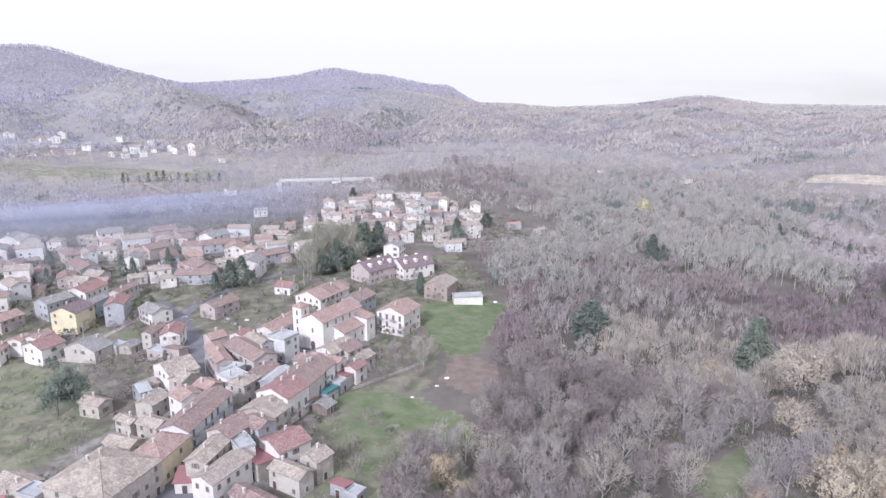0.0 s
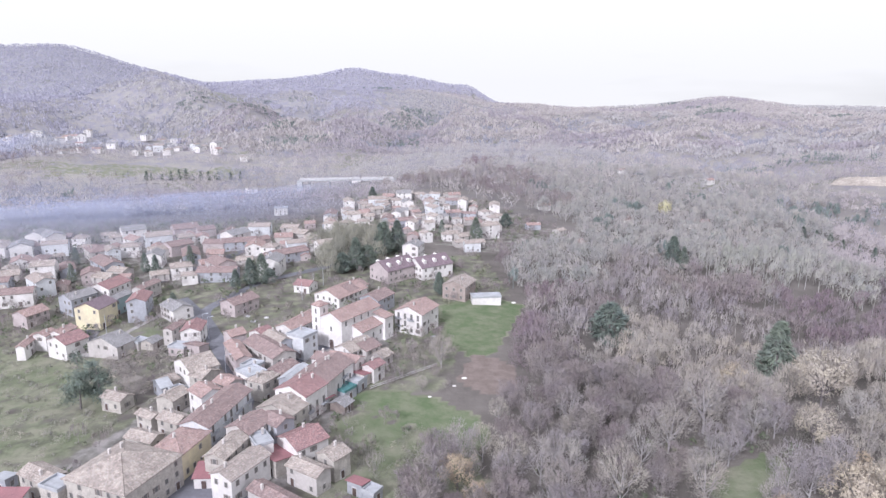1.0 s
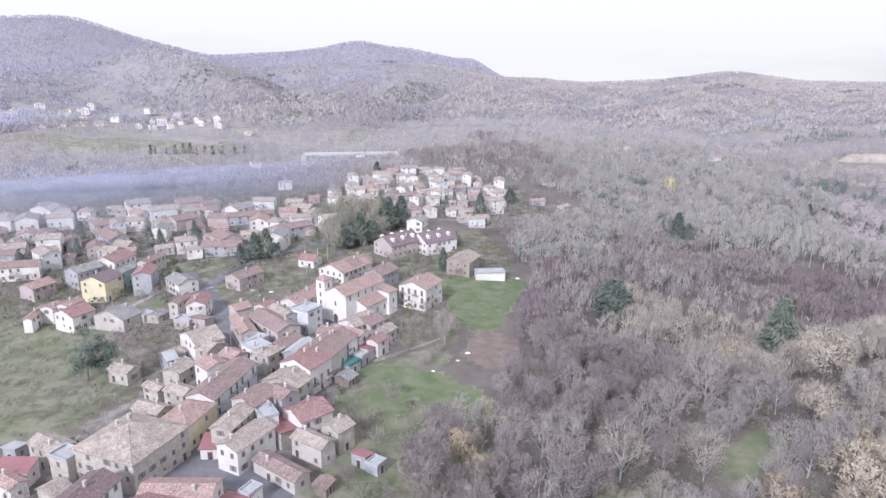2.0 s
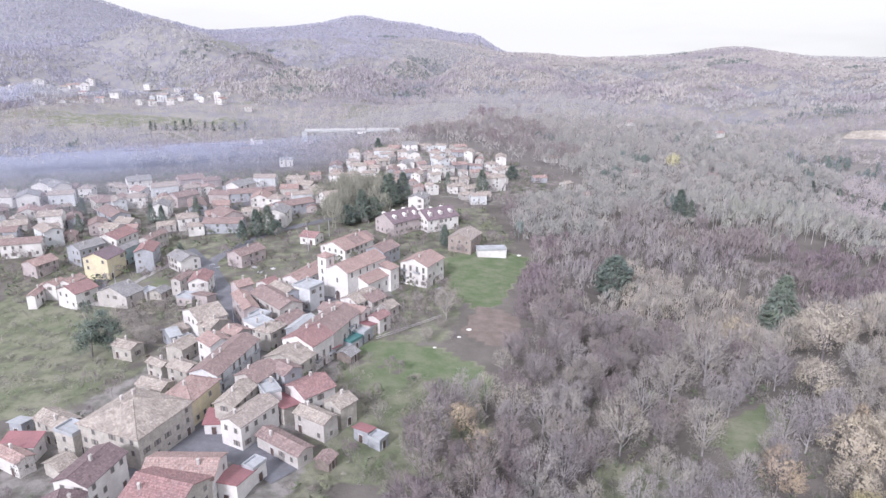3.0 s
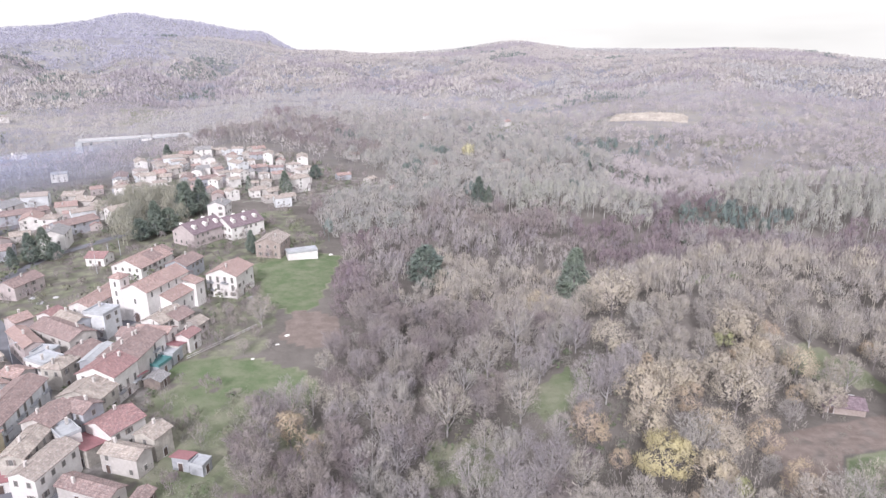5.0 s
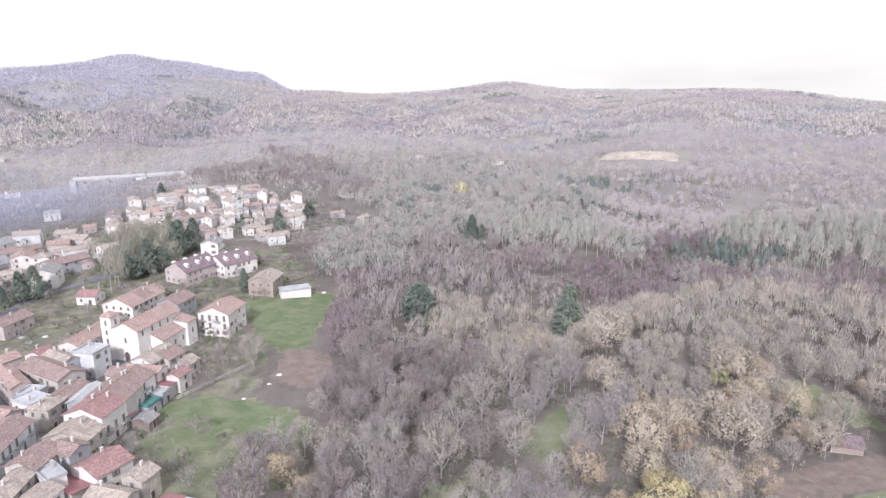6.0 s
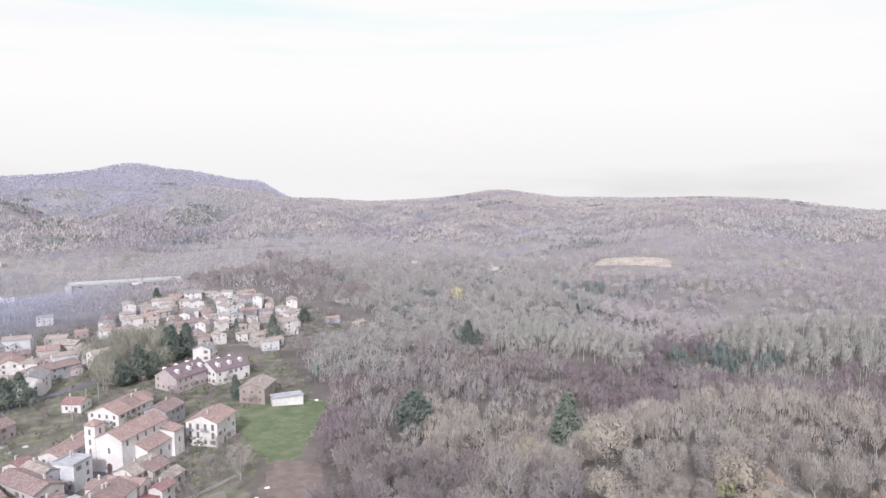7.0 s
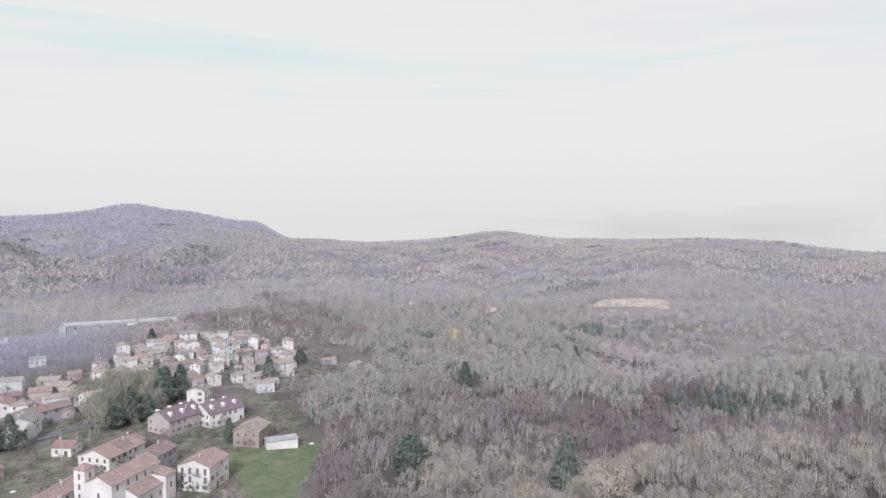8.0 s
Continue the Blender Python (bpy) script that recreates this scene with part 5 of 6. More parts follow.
for nm, sel, tpl, m, lab in (("brown_woods", warm & ~slimzone & ~pine, T_NEAR, M_TWIG_WARM, "brown leafless woods on the rise"), ("bare_woods", ~taken & ~pales, T_BARE, M_TWIG, "dense leafless grey-mauve woods on the slope"), ("russet_woods", (reds & ~pine & ~slimzone) | (ravine & ~pine & ~reds), T_BARE, M_TWIG_RED, "dark reddish leafless thicket"),
                             ("pale_woods", pales, T_PALE, M_TWIG_PALE, "pale leafless woods among darker trees"), ("birch_woods", (dome | slimzone) & ~pine & ~reds, T_SLIM, M_BIRCH, "slender pale grey-green birches along the spur"),
                             ("mauve_woods", mauve & ~pine, T_BARE, M_MAUVE, "even mauve young woods on the round hill"), ("olive_woods", olive & ~pine & ~reds, T_BARE, M_OLIVE, "grey-green mixed woods on the lower slopes"), ("pine_woods", pine, T_PINE, M_FAR_PINE, "clumps of dark green pines among bare woods")):
    s = sel & thin
    forest(nm, tpl, X[s], Y[s], rng.uniform(0.68, 1.15, s.sum()) * np.where(mauve, 0.8, 1.0)[s], m, lab, rng)
s = (dome | slimzone | (np.hypot((X - 250) / 16, (Y - 216) / 18) < 1) | (np.hypot((X - 372) / 70, (Y - 600) / 40) < 0.8)) & (rng.uniform(size=len(X)) < 0.35)
forest("birch_stems", T_STEM, X[s] + 2, Y[s] - 2, rng.uniform(0.75, 1.1, s.sum()), M_PALE, "tall pale birch stems among the trees", rng)

# far woods on the hills
def tuft(rng, H, R, twigs, width):
    """A leafless tree seen from far off: upright sprays of branches filling a rounded crown."""
    p, o = crown_points(rng, twigs, R, 0.05 * H, 0.72 * H, 4, 0.4)
    o = o + (0, 0, 0.75)
    return slivers(rng, p, growth(rng, o, 0.9, 0.3), rng.uniform(0.3, 0.5, twigs) * H, rng.uniform(0.6, 1.4, twigs) * width, o)


FAR = [tuft(rng, 8.5, r, 20, 1.7) for r in (5.2, 4.6, 5.8)]
FAR_SLIM = [small_tree(rng, 15, 2.4, 14, 0.7, True)]
X, Y = scatter(rng, 9.2, (-1150, 1750, 300, 2300))
far_off = np.hypot(X, Y)
ok = ((far_off >= 620) | (X < wood_edge(Y)) | ((X > 0) & (rng.uniform(size=len(X)) < (far_off - 480) / 160))) & (far_off > 455) & (far_off < 2250) & (X / Y < 1.35) & (X / Y > -0.78)
for p in (VALLEY_FIELD, QUARRY, FAR_VILLAGE, TOWN, HAMLET, HAMLET_LOW):
    ok &= ~inside(X, Y, p) | (p in (HAMLET, HAMLET_LOW)) & (rng.uniform(size=len(X)) < 0.3)
X, Y, far_off = X[ok], Y[ok], far_off[ok]
low = inside(X, Y, VIADUCT_CLEAR) | inside(X, Y, HAMLET) | inside(X, Y, HAMLET_LOW)
k1, k2 = field(X, Y, 0.006, 21.0), field(X, Y, 0.02, 25.0)
keep = (k1 + 0.5 * k2 > -1.2) & (rng.uniform(size=len(X)) < np.clip(1.35 - far_off / 3200, 0.5, 1)) & (far_off > 470)
slim = k2 > 0.28
east_side = (X + 0.06 * Y + 60 * k2 + rng.normal(size=len(X)) * 45 > np.where(far_off < 1500, -420, -60))
# trees in dips take the darker tone, imitating the shade of the gullies
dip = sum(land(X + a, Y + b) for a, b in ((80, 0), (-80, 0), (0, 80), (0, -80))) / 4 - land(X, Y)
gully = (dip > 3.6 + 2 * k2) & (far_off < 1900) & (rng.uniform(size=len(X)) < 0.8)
k3 = field(X, Y, 0.0045, 33.0)
bearing = np.degrees(np.arctan2(X, Y)) + 3 * k2
rusty, fair = (k3 < -0.16 + 0.1 * k2) | ((bearing > 31) & (far_off < 840)), (k3 > 0.22 + 0.1 * k2)
MIDDLE = [small_tree(rng, 10, r, 50, 0.42) for r in (4.2, 4.8, 3.8)]
DISTANT = [tuft(rng, 6.0, r, 12, 2.8) for r in (4.8, 5.6, 4.2)]
# woods turn paler and more mauve with distance: haze put into their tones
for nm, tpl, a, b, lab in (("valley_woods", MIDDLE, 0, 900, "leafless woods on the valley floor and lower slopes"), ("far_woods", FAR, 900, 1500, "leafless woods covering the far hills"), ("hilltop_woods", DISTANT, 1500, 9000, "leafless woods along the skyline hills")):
    for side, m in ((east_side & ~gully & ~rusty & ~fair, M_FAR_WARM), (~east_side & ~gully & ~fair & (far_off >= 900), M_FAR_HAZY), (~east_side & ~gully & ~fair & (far_off < 900), M_TWIG), (gully, M_FAR_SHADE), (east_side & rusty & ~gully, M_FAR_RED), (fair & ~gully & ~(east_side & rusty), M_FAR_PALE)):
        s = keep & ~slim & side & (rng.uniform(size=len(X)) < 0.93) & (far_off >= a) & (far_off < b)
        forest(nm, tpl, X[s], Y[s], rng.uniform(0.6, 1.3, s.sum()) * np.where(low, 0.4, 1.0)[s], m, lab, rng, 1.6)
pines = (k1 > 0.47) & (k2 > 0.0) & (rng.uniform(size=len(X)) < 0.5)
for a, b, ra, rb in ((-399, 1306, 60, 40), (-345, 1420, 55, 60), (-307, 1060, 45, 25), (-236, 912, 42, 24), (-150, 1410, 75, 30), (-60, 1660, 110, 40), (-553, 1382, 45, 30), (-470, 1010, 60, 25), (160, 700, 30, 14), (470, 1500, 130, 40), (820, 1500, 120, 40)):
    pines |= (np.hypot((X - a) / ra, (Y - b) / rb) + 0.6 * k2 < 1) & (rng.uniform(size=len(X)) < 0.75)
FAR_PINE = [tuft(rng, 10, r, 22, 0.9) for r in (3.4, 4.0)]
s = keep & pines
forest("far_pine_woods", FAR_PINE, X[s] + 3, Y[s] + 3, rng.uniform(0.7, 1.2, s.sum()), M_FAR_PINE, "patches of dark green pines on the far hills", rng)
forest("far_pale_woods", FAR_SLIM, X[keep & slim], Y[keep & slim], rng.uniform(0.55, 0.95, (keep & slim).sum()) * np.where(far_off > 1500, 0.62, 1.0)[keep & slim], M_TWIG_PALE, "stands of slender pale trees on the far hills", rng)

# woods of the highest hills
X, Y = scatter(rng, 17, (-2600, 700, 2000, 3500))
far_off = np.hypot(X, Y)
s = (far_off > 2230) & (far_off < 3500) & (X / Y > -0.75) & (X / Y < 0.08)
forest("mountain_woods", DISTANT, X[s], Y[s], rng.uniform(0.9, 1.8, s.sum()), M_FAR_HAZY, "leafless woods on the highest hills", rng, 1.6)

# evergreens
rng = np.random.default_rng(3)
FIR = [tree_meshes(conifer, rng, "fir", (18, 5.6, 2800, 0.3, 1.1), M_BARK, M_NEEDLE), tree_meshes(conifer, rng, "fir", (14, 3.6, 1700, 0.1, 0.9), M_BARK, M_NEEDLE)]
CEDAR = [tree_meshes(conifer, rng, "cedar", (13, 6.6, 2600, 0.8, 1.1), M_BARK, M_NEEDLE)]
for x, y, k, s in ((56, 239, "c", 1.35), (111, 222, "f", 1.4), (-98, 296, "f", 0.75), (-93, 298, "f", 0.82), (-89, 296, "c", 0.6), (-103, 290, "f", 0.55),
                   (-52, 318, "f", 0.95), (-47, 322, "c", 0.9), (-58, 312, "c", 0.8), (-41, 345, "f", 1.05), (-35, 352, "f", 1.0), (-44, 352, "f", 0.9), (-10, 287, "f", 0.55), (-9, 284, "g", 0.5), (8, 378, "f", 0.85),
                   (28, 420, "c", 0.7), (-12, 390, "g", 0.7), (108, 335, "f", 0.95), (112, 330, "g", 0.9), (-120, 262, "f", 0.5), (-150, 312, "g", 0.8), (-158, 318, "g", 0.75), (-185, 300, "g", 0.7),
                   (-65, 480, "f", 0.8), (-140, 330, "g", 0.8), (-200, 330, "g", 0.7), (198, 291, "g", 0.8), (203, 285, "g", 0.9), (208, 280, "g", 0.75), (212, 275, "g", 0.85), (217, 269, "g", 0.7), (222, 263, "g", 0.8), (206, 288, "f", 0.6), (220, 428, "f", 0.5), (226, 423, "g", 0.6), (232, 417, "f", 0.5), (245, 392, "g", 0.65), (251, 387, "g", 0.6), (240, 399, "g", 0.6), (236, 410, "g", 0.55), (214, 432, "g", 0.55)):
    plant("cedar_tree" if k == "c" else "fir_tree", CEDAR[0] if k == "c" else FIR[0 if k == "f" else 1], x, y, rng.uniform(0, 360), s,
          "broad dark green cedar with a rounded crown" if k == "c" else "tall dark green fir with drooping branches", "tree", "evergreen trees")
for i in range(13):
    plant("fir_tree", FIR[1], -332 + i * 6.9 + rng.uniform(-4, 4), 684 + i * 4.1 + rng.uniform(-4, 4), rng.uniform(0, 360), rng.uniform(0.5, 0.9), "dark green fir in a row along the valley road", "tree", "firs along the valley road")
PINE = tree_meshes(umbrella_pine, rng, "pine", (15, 4.2, 3000, 0.65), M_BARK, M_NEEDLE)
plant("pine_tree", PINE, -112.5, 178, 30, 1.2, "tall pine with a bare trunk and a ragged dark crown")
plant("bare_tree", PALE[0], -6.5, 207, 60, 1.05, "pale leafless tree beside the garden fence")
plant("bare_tree", BARE[1], -97, 181, 130, 0.85, "grey-brown leafless tree behind a ruined barn")
plant("bare_tree", BARE[2], -12, 190, 10, 0.5, "small leafless tree at the edge of the meadow")
plant("pine_tree", PINE, -107, 180, 170, 1.08, "tall pine with a bare trunk and a ragged dark crown")


# ---- the church ----
def church(x, y, turn):
    root = new("church")
    root.matrix_basis = pose(x, y, float(land(x, y)), 0, 0, turn)
    tagged(root, "white village church with a bell tower and terracotta tiled roofs", "church")
    L, D, e, rise = 21.0, 10.0, 11.0, 2.3
    part("nave_wall", wall_mesh("gable", L, D, e, rise), WALL["white"], root)
    part("nave_roof", roof_mesh("gable", L, D, e, rise, 0.35, 0.2), ROOF["terra"], root)
    # side aisle under a lean-to roof, with a taller chapel at its end
    a0, a1, ay, w = -5.0, L / 2 - 4.2, -D / 2, 4.6
    bm = bmesh.new()
    prism(bm, [(ay - w, -1.6), (ay - 0.01, -1.6), (ay - 0.01, 7.9), (ay - w, 6.2)], a0, a1)
    part("aisle_wall", bm, WALL["white"], root)
    bm = bmesh.new()
    prism(bm, [(ay - w - 0.35, 6.1), (ay - 0.02, 7.95), (ay - 0.02, 8.15), (ay - w - 0.35, 6.3)], a0 - 0.3, a1 - 0.01)
    part("aisle_roof", bm, ROOF["terra"], root)
    bm = bmesh.new()
    block(bm, a1, L / 2 + 0.6, ay - w - 1.2, ay - 0.01, -1.6, 8.3)
    part("chapel_wall", bm, WALL["white"], root)
    bm = bmesh.new()
    prism(bm, [(ay - w - 1.5, 8.3), (ay - 0.02, 9.6), (ay - 0.02, 9.8), (ay - w - 1.5, 8.5)], a1 - 0.2, L / 2 + 0.8)
    part("chapel_roof", bm, ROOF["terra"], root)
    # bell tower beside the front
    tx, ty, tw, th = -L / 2 + 1.9, D / 2 + 2.0, 4.1, 14.6
    bm = bmesh.new()
    block(bm, tx - tw / 2, tx + tw / 2, ty - tw / 2, ty + tw / 2, -1.6, th)
    block(bm, tx - tw / 2 - 0.12, tx + tw / 2 + 0.12, ty - tw / 2 - 0.12, ty + tw / 2 + 0.12, th - 3.6, th - 3.4)
    part("tower", bm, WALL["white"], root)
    bm = bmesh.new()
    b = tw / 2 + 0.35
    base = [bm.verts.new((tx + sx * b, ty + sy * b, th)) for sx, sy in ((-1, -1), (1, -1), (1, 1), (-1, 1))]
    rim = [bm.verts.new(v.co + Vector((0, 0, 0.18))) for v in base]
    tip = bm.verts.new((tx, ty, th + 1.7))
    bm.faces.new(base[::-1])
    for i in range(4):
        k = (i + 1) % 4
        bm.faces.new((base[i], base[k], rim[k], rim[i]))
        bm.faces.new((rim[i], rim[k], tip))
    part("tower_roof", bm, ROOF["terra"], root)

    def arched(w, h, depth=0.08):
        bm = bmesh.new()
        pts = [(-w / 2, 0), (w / 2, 0)] + [(w / 2 * math.cos(a), h - w / 2 + w / 2 * math.sin(a)) for a in np.linspace(0, math.pi, 9)]
        f = [bm.verts.new((px, -depth, pz)) for px, pz in pts]
        k = [bm.verts.new((px, 0.04, pz)) for px, pz in pts]
        bm.faces.new(f)
        for i in range(len(f)):
            bm.faces.new((f[i], k[i], k[(i + 1) % len(f)], f[(i + 1) % len(f)]))
        bmesh.ops.recalc_face_normals(bm, faces=bm.faces)
        return bm

    arch, pane = data_of(arched(1.0, 2.0, 0.05), "window", M_TRIM), data_of(arched(0.72, 1.75, 0.07), "pane", M_GLASS)
    door, leaf = data_of(arched(2.3, 3.6, 0.1), "door", M_TRIM), data_of(arched(1.8, 3.3, 0.14), "door_leaf", M_DOOR)
    front = pose(-L / 2, 0, 0, 0, 0, -90)
    piece("door_leaf", leaf, piece("door", door, root, front), Matrix(), "dark wooden double door")
    spots = [front @ pose(0, 0, 6.4)] + [pose(px, -D / 2, 8.6) for px in (-8.3, -3.8, 0, 3.8)] + [pose(px, ay - w, 2.6) for px in (-3, 1, 5)] + [pose(L / 2 - 1.8, ay - w - 1.2, 4)]
    spots += [pose(tx - tw / 2, ty, z, 0, 0, -90) for z in (1.2, 5.4, 8.4, 11.6)] + [pose(tx, ty - tw / 2, 11.7), pose(tx, ty + tw / 2, 11.7, 0, 0, 180)]
    spots += [pose(px, D / 2, 7.5, 0, 0, 180) for px in (-4, 1, 6)]
    for m in spots:
        piece("pane", pane, piece("window", arch, root, m), pose(0, 0, 0.12))
    return root


church(-40.2, 230.0, 58)

# ---- the town on the plain and the far end of the village ----
rng = random.Random(42)


def far_house(wall, tile, L, D, e, roof, label):
    return house(0, 0, 0, L, D, e, roof, wall, tile, label=label, gaps=0.5, panes=False, shutter=0, doors=0, far=True, z=-400, seed=len(label) + int(L * 3))


PROTO = []
for wall, tile, L, D, e, roof in (("white", "terra", 13, 10, 5.6, "gable"), ("white", "brown", 18, 10, 5.8, "gable"), ("beige", "terra", 12, 10, 5.2, "gable"), ("pink", "brown", 15, 11, 6.5, "gable"),
                                  ("white", "red", 12, 11, 6.2, "hip"), ("grey", "brown", 21, 10, 5.6, "gable"), ("white", "grey", 14, 11, 8.2, "gable"), ("beige", "tile", 11, 9, 4.8, "gable"),
                                  ("beige", "brown", 17, 11, 6.0, "hip"), ("white", "concrete", 14, 11, 8.0, "flat"), ("pink", "terra", 9, 8, 4.5, "gable"),
                                  ("grey", "terra", 14, 9, 5.0, "gable"), ("tan", "brown", 12, 9, 5.2, "gable"),
                                  ("white", "tile", 12, 10, 9.0, "gable"), ("bluewhite", "beige", 15, 9, 8.4, "gable"), ("white", "beige", 10, 9, 6.4, "hip"), ("white", "tile", 17, 9, 10.5, "gable")):
    PROTO.append(far_house(wall, tile, L, D, e, roof, f"{TONE[wall]} house of {round(e / 2.9)} storeys with a {COVER[tile]} roof"))
TAKEN = [(o.matrix_basis.translation.x, o.matrix_basis.translation.y) for o in scene.objects if o.parent is None and o.type == "EMPTY" and o.matrix_basis.translation.z > -300]


def settle(box, outline, step, turn, pick, group, spare=0.12, near=11.5, size=(0.85, 1.15), limit=999):
    """Houses in loose rows inside an outline, clear of those that stand already."""
    c, s = math.cos(math.radians(turn)), math.sin(math.radians(turn))
    n = 0
    for i in range(-40, 41):
        for k in range(-40, 41):
            u, v = (i + rng.uniform(-0.34, 0.34)) * step * 1.15, (k + rng.uniform(-0.28, 0.28)) * step + (step * 0.35 if k % 2 else 0)
            x, y = box[0] + u * c - v * s, box[1] + u * s + v * c
            if n >= limit or rng.random() < spare or not inside(np.array([x]), np.array([y]), outline)[0]:
                continue
            if any((x - a) ** 2 + (y - b) ** 2 < near * near for a, b in TAKEN):
                continue
            TAKEN.append((x, y))
            p = PROTO[pick[rng.randrange(len(pick))]]
            t = turn + rng.choice((0, 90)) + rng.gauss(0, 20)
            o = copy_thing(p, pose(x, y, float(land(x, y)), 0, 0, t) @ Matrix.Scale(rng.uniform(*size), 4))
            o["group"] = group
            o.name = "town_house"
            n += 1


settle((-180, 350), TOWN_BLOCKS, 11.6, 24, (0, 7, 3, 5, 7, 8, 14, 15, 11, 7, 10, 12, 15, 2, 6, 14, 13), "houses of the town on the plain", 0.06, 8.2, (0.6, 0.98))
settle((-20, 440), [(-100, 410), (-70, 495), (-26, 512), (8, 490), (30, 440), (22, 385), (8, 356), (-48, 385)], 9.6, 12, (13, 14, 7, 6, 11, 15, 7, 2, 16, 14, 10, 7, 12, 5), "houses at the far end of the village", 0.1, 6.6, (0.5, 0.8))
settle((-20, 440), [(24, 385), (32, 450), (56, 425), (74, 382)], 13, 12, (2, 15, 7, 11, 12), "houses at the far end of the village", 0.45, 9, (0.6, 0.85))
settle((-620, 1050), HAMLET, 27, 20, (0, 6, 9, 13, 15), "houses of the far hamlet", 0.45, 20, (0.7, 1.1), 75)
settle((-450, 850), HAMLET_LOW, 20, 5, (0, 6, 14, 15), "houses beyond the valley field", 0.35, 16, (0.65, 1.0), 34)
for x, y, t, k in ((107, 440, 20, 0), (112, 446, 80, 2), (151, 440, 10, 0), (160, 441, 15, 2), (157, 662, 0, 0), (222, 607, 30, 0), (60, 487, 10, 0), (66, 376, 15, 2), (852, 1658, 0, 0), (880, 1650, 30, 6), (910, 1660, 0, 0), (835, 1668, 60, 9),
                   (-190, 560, 20, 0), (-130, 470, 10, 9), (-205, 640, 40, 6), (-110, 690, 0, 0)):
    o = copy_thing(PROTO[k], pose(x, y, float(land(x, y)), 0, 0, t) @ Matrix.Scale(0.66, 4))
    o["group"] = "scattered houses among the woods"
for p in PROTO:
    for o in (*p.children_recursive, p):
        bpy.data.objects.remove(o)


# ---- the viaduct ----
def viaduct(ax, ay, bx, by, z, width, spans):
    root = new("viaduct")
    run = math.hypot(bx - ax, by - ay)
    root.matrix_basis = pose((ax + bx) / 2, (ay + by) / 2, 0, 0, 0, math.degrees(math.atan2(by - ay, bx - ax)))
    tagged(root, "pale concrete road viaduct on slab piers across the valley", "bridge")
    bm = bmesh.new()
    block(bm, -run / 2 - 9, run / 2 + 3, -width / 2, width / 2, z - 1.3, z)
    part("deck", bm, M_CONC, root)
    for s in (-1, 1):
        bm = bmesh.new()
        block(bm, -run / 2 - 9, run / 2 + 3, s * (width / 2 - 0.2) - 0.15, s * (width / 2 - 0.2) + 0.15, z + 0.004, z + 0.75)
        part("parapet", bm, M_TRIM, root)
    for i in range(spans + 1):
        px = -run / 2 + run * i / spans
        m = root.matrix_basis @ Vector((px, 0, 0))
        g = float(land(m.x, m.y)) - 1.5
        bm = bmesh.new()
        prism(bm, [(-width / 2 + 0.4, z - 1.3), (width / 2 - 0.4, z - 1.3), (width / 2 - 0.4, z - 2.6), (1.3, z - 4.0), (1.3, g), (-1.3, g), (-1.3, z - 4.0), (-width / 2 + 0.4, z - 2.6)], px - 0.8, px + 0.8)
        part("pier", bm, M_CONC, root)
    for px in (-run / 2 - 9, run / 2 + 3):
        m = root.matrix_basis @ Vector((px, 0, 0))
        bm = bmesh.new()
        block(bm, px - 2.5, px + 2.5, -width / 2 - 0.4, width / 2 + 0.4, float(land(m.x, m.y)) - 2, z - 1.32)
        part("abutment", bm, M_CONC, root)
    return root


viaduct(-143.9, 623.6, -68.5, 636.3, 2.8, 9, 4)


# ---- the quarry ----
def quarry(x, y, turn, length, depth, rise):
    """A stepped cut of pale rock in the hillside, ragged at its rim."""
    n, k = 70, 26
    c, s = math.cos(math.radians(turn)), math.sin(math.radians(turn))
    vs = []
    for j in range(k + 1):
        for i in range(n + 1):
            u, v = (i / n - 0.5) * length, (j / k - 0.5) * depth
            px, py = x + u * c - v * s, y + u * s + v * c
            rim = 1 - max(abs(2 * i / n - 1), abs(2 * j / k - 1) ** 3) ** 2 + 0.35 * noise.noise((u * 0.06, v * 0.1, 3))
            bench = math.floor((j / k + 0.12 * noise.noise((u * 0.05, 1, 8))) * 4) / 4 * rise + j / k * rise * 0.4
            vs.append((px, py, float(land(px, py)) + min(1.0, max(-0.3, rim * 3)) * (1.0 + bench) + 0.8 * noise.noise((u * 0.25, v * 0.3, 5))))
    fs = [(j * (n + 1) + i, j * (n + 1) + i + 1, (j + 1) * (n + 1) + i + 1, (j + 1) * (n + 1) + i) for j in range(k) for i in range(n)]
    return tagged(new("quarry", mesh_from("quarry", np.array(vs), np.array(fs), M_QUARRY)), "pale stepped rock face of an open quarry", "quarry")


M_QUARRY = mat("pale_quarry_rock", (0.48, 0.41, 0.34), (0.34, 0.29, 0.24), 0.5, 0.95, 0.1, 0.25, space="World", big=0.12)
quarry(358, 582, -36, 74, 19, 2.6)
quarry(322, 376, -40, 15, 9, 1.4)
quarry(316, 735, -24, 40, 10, 1.5)


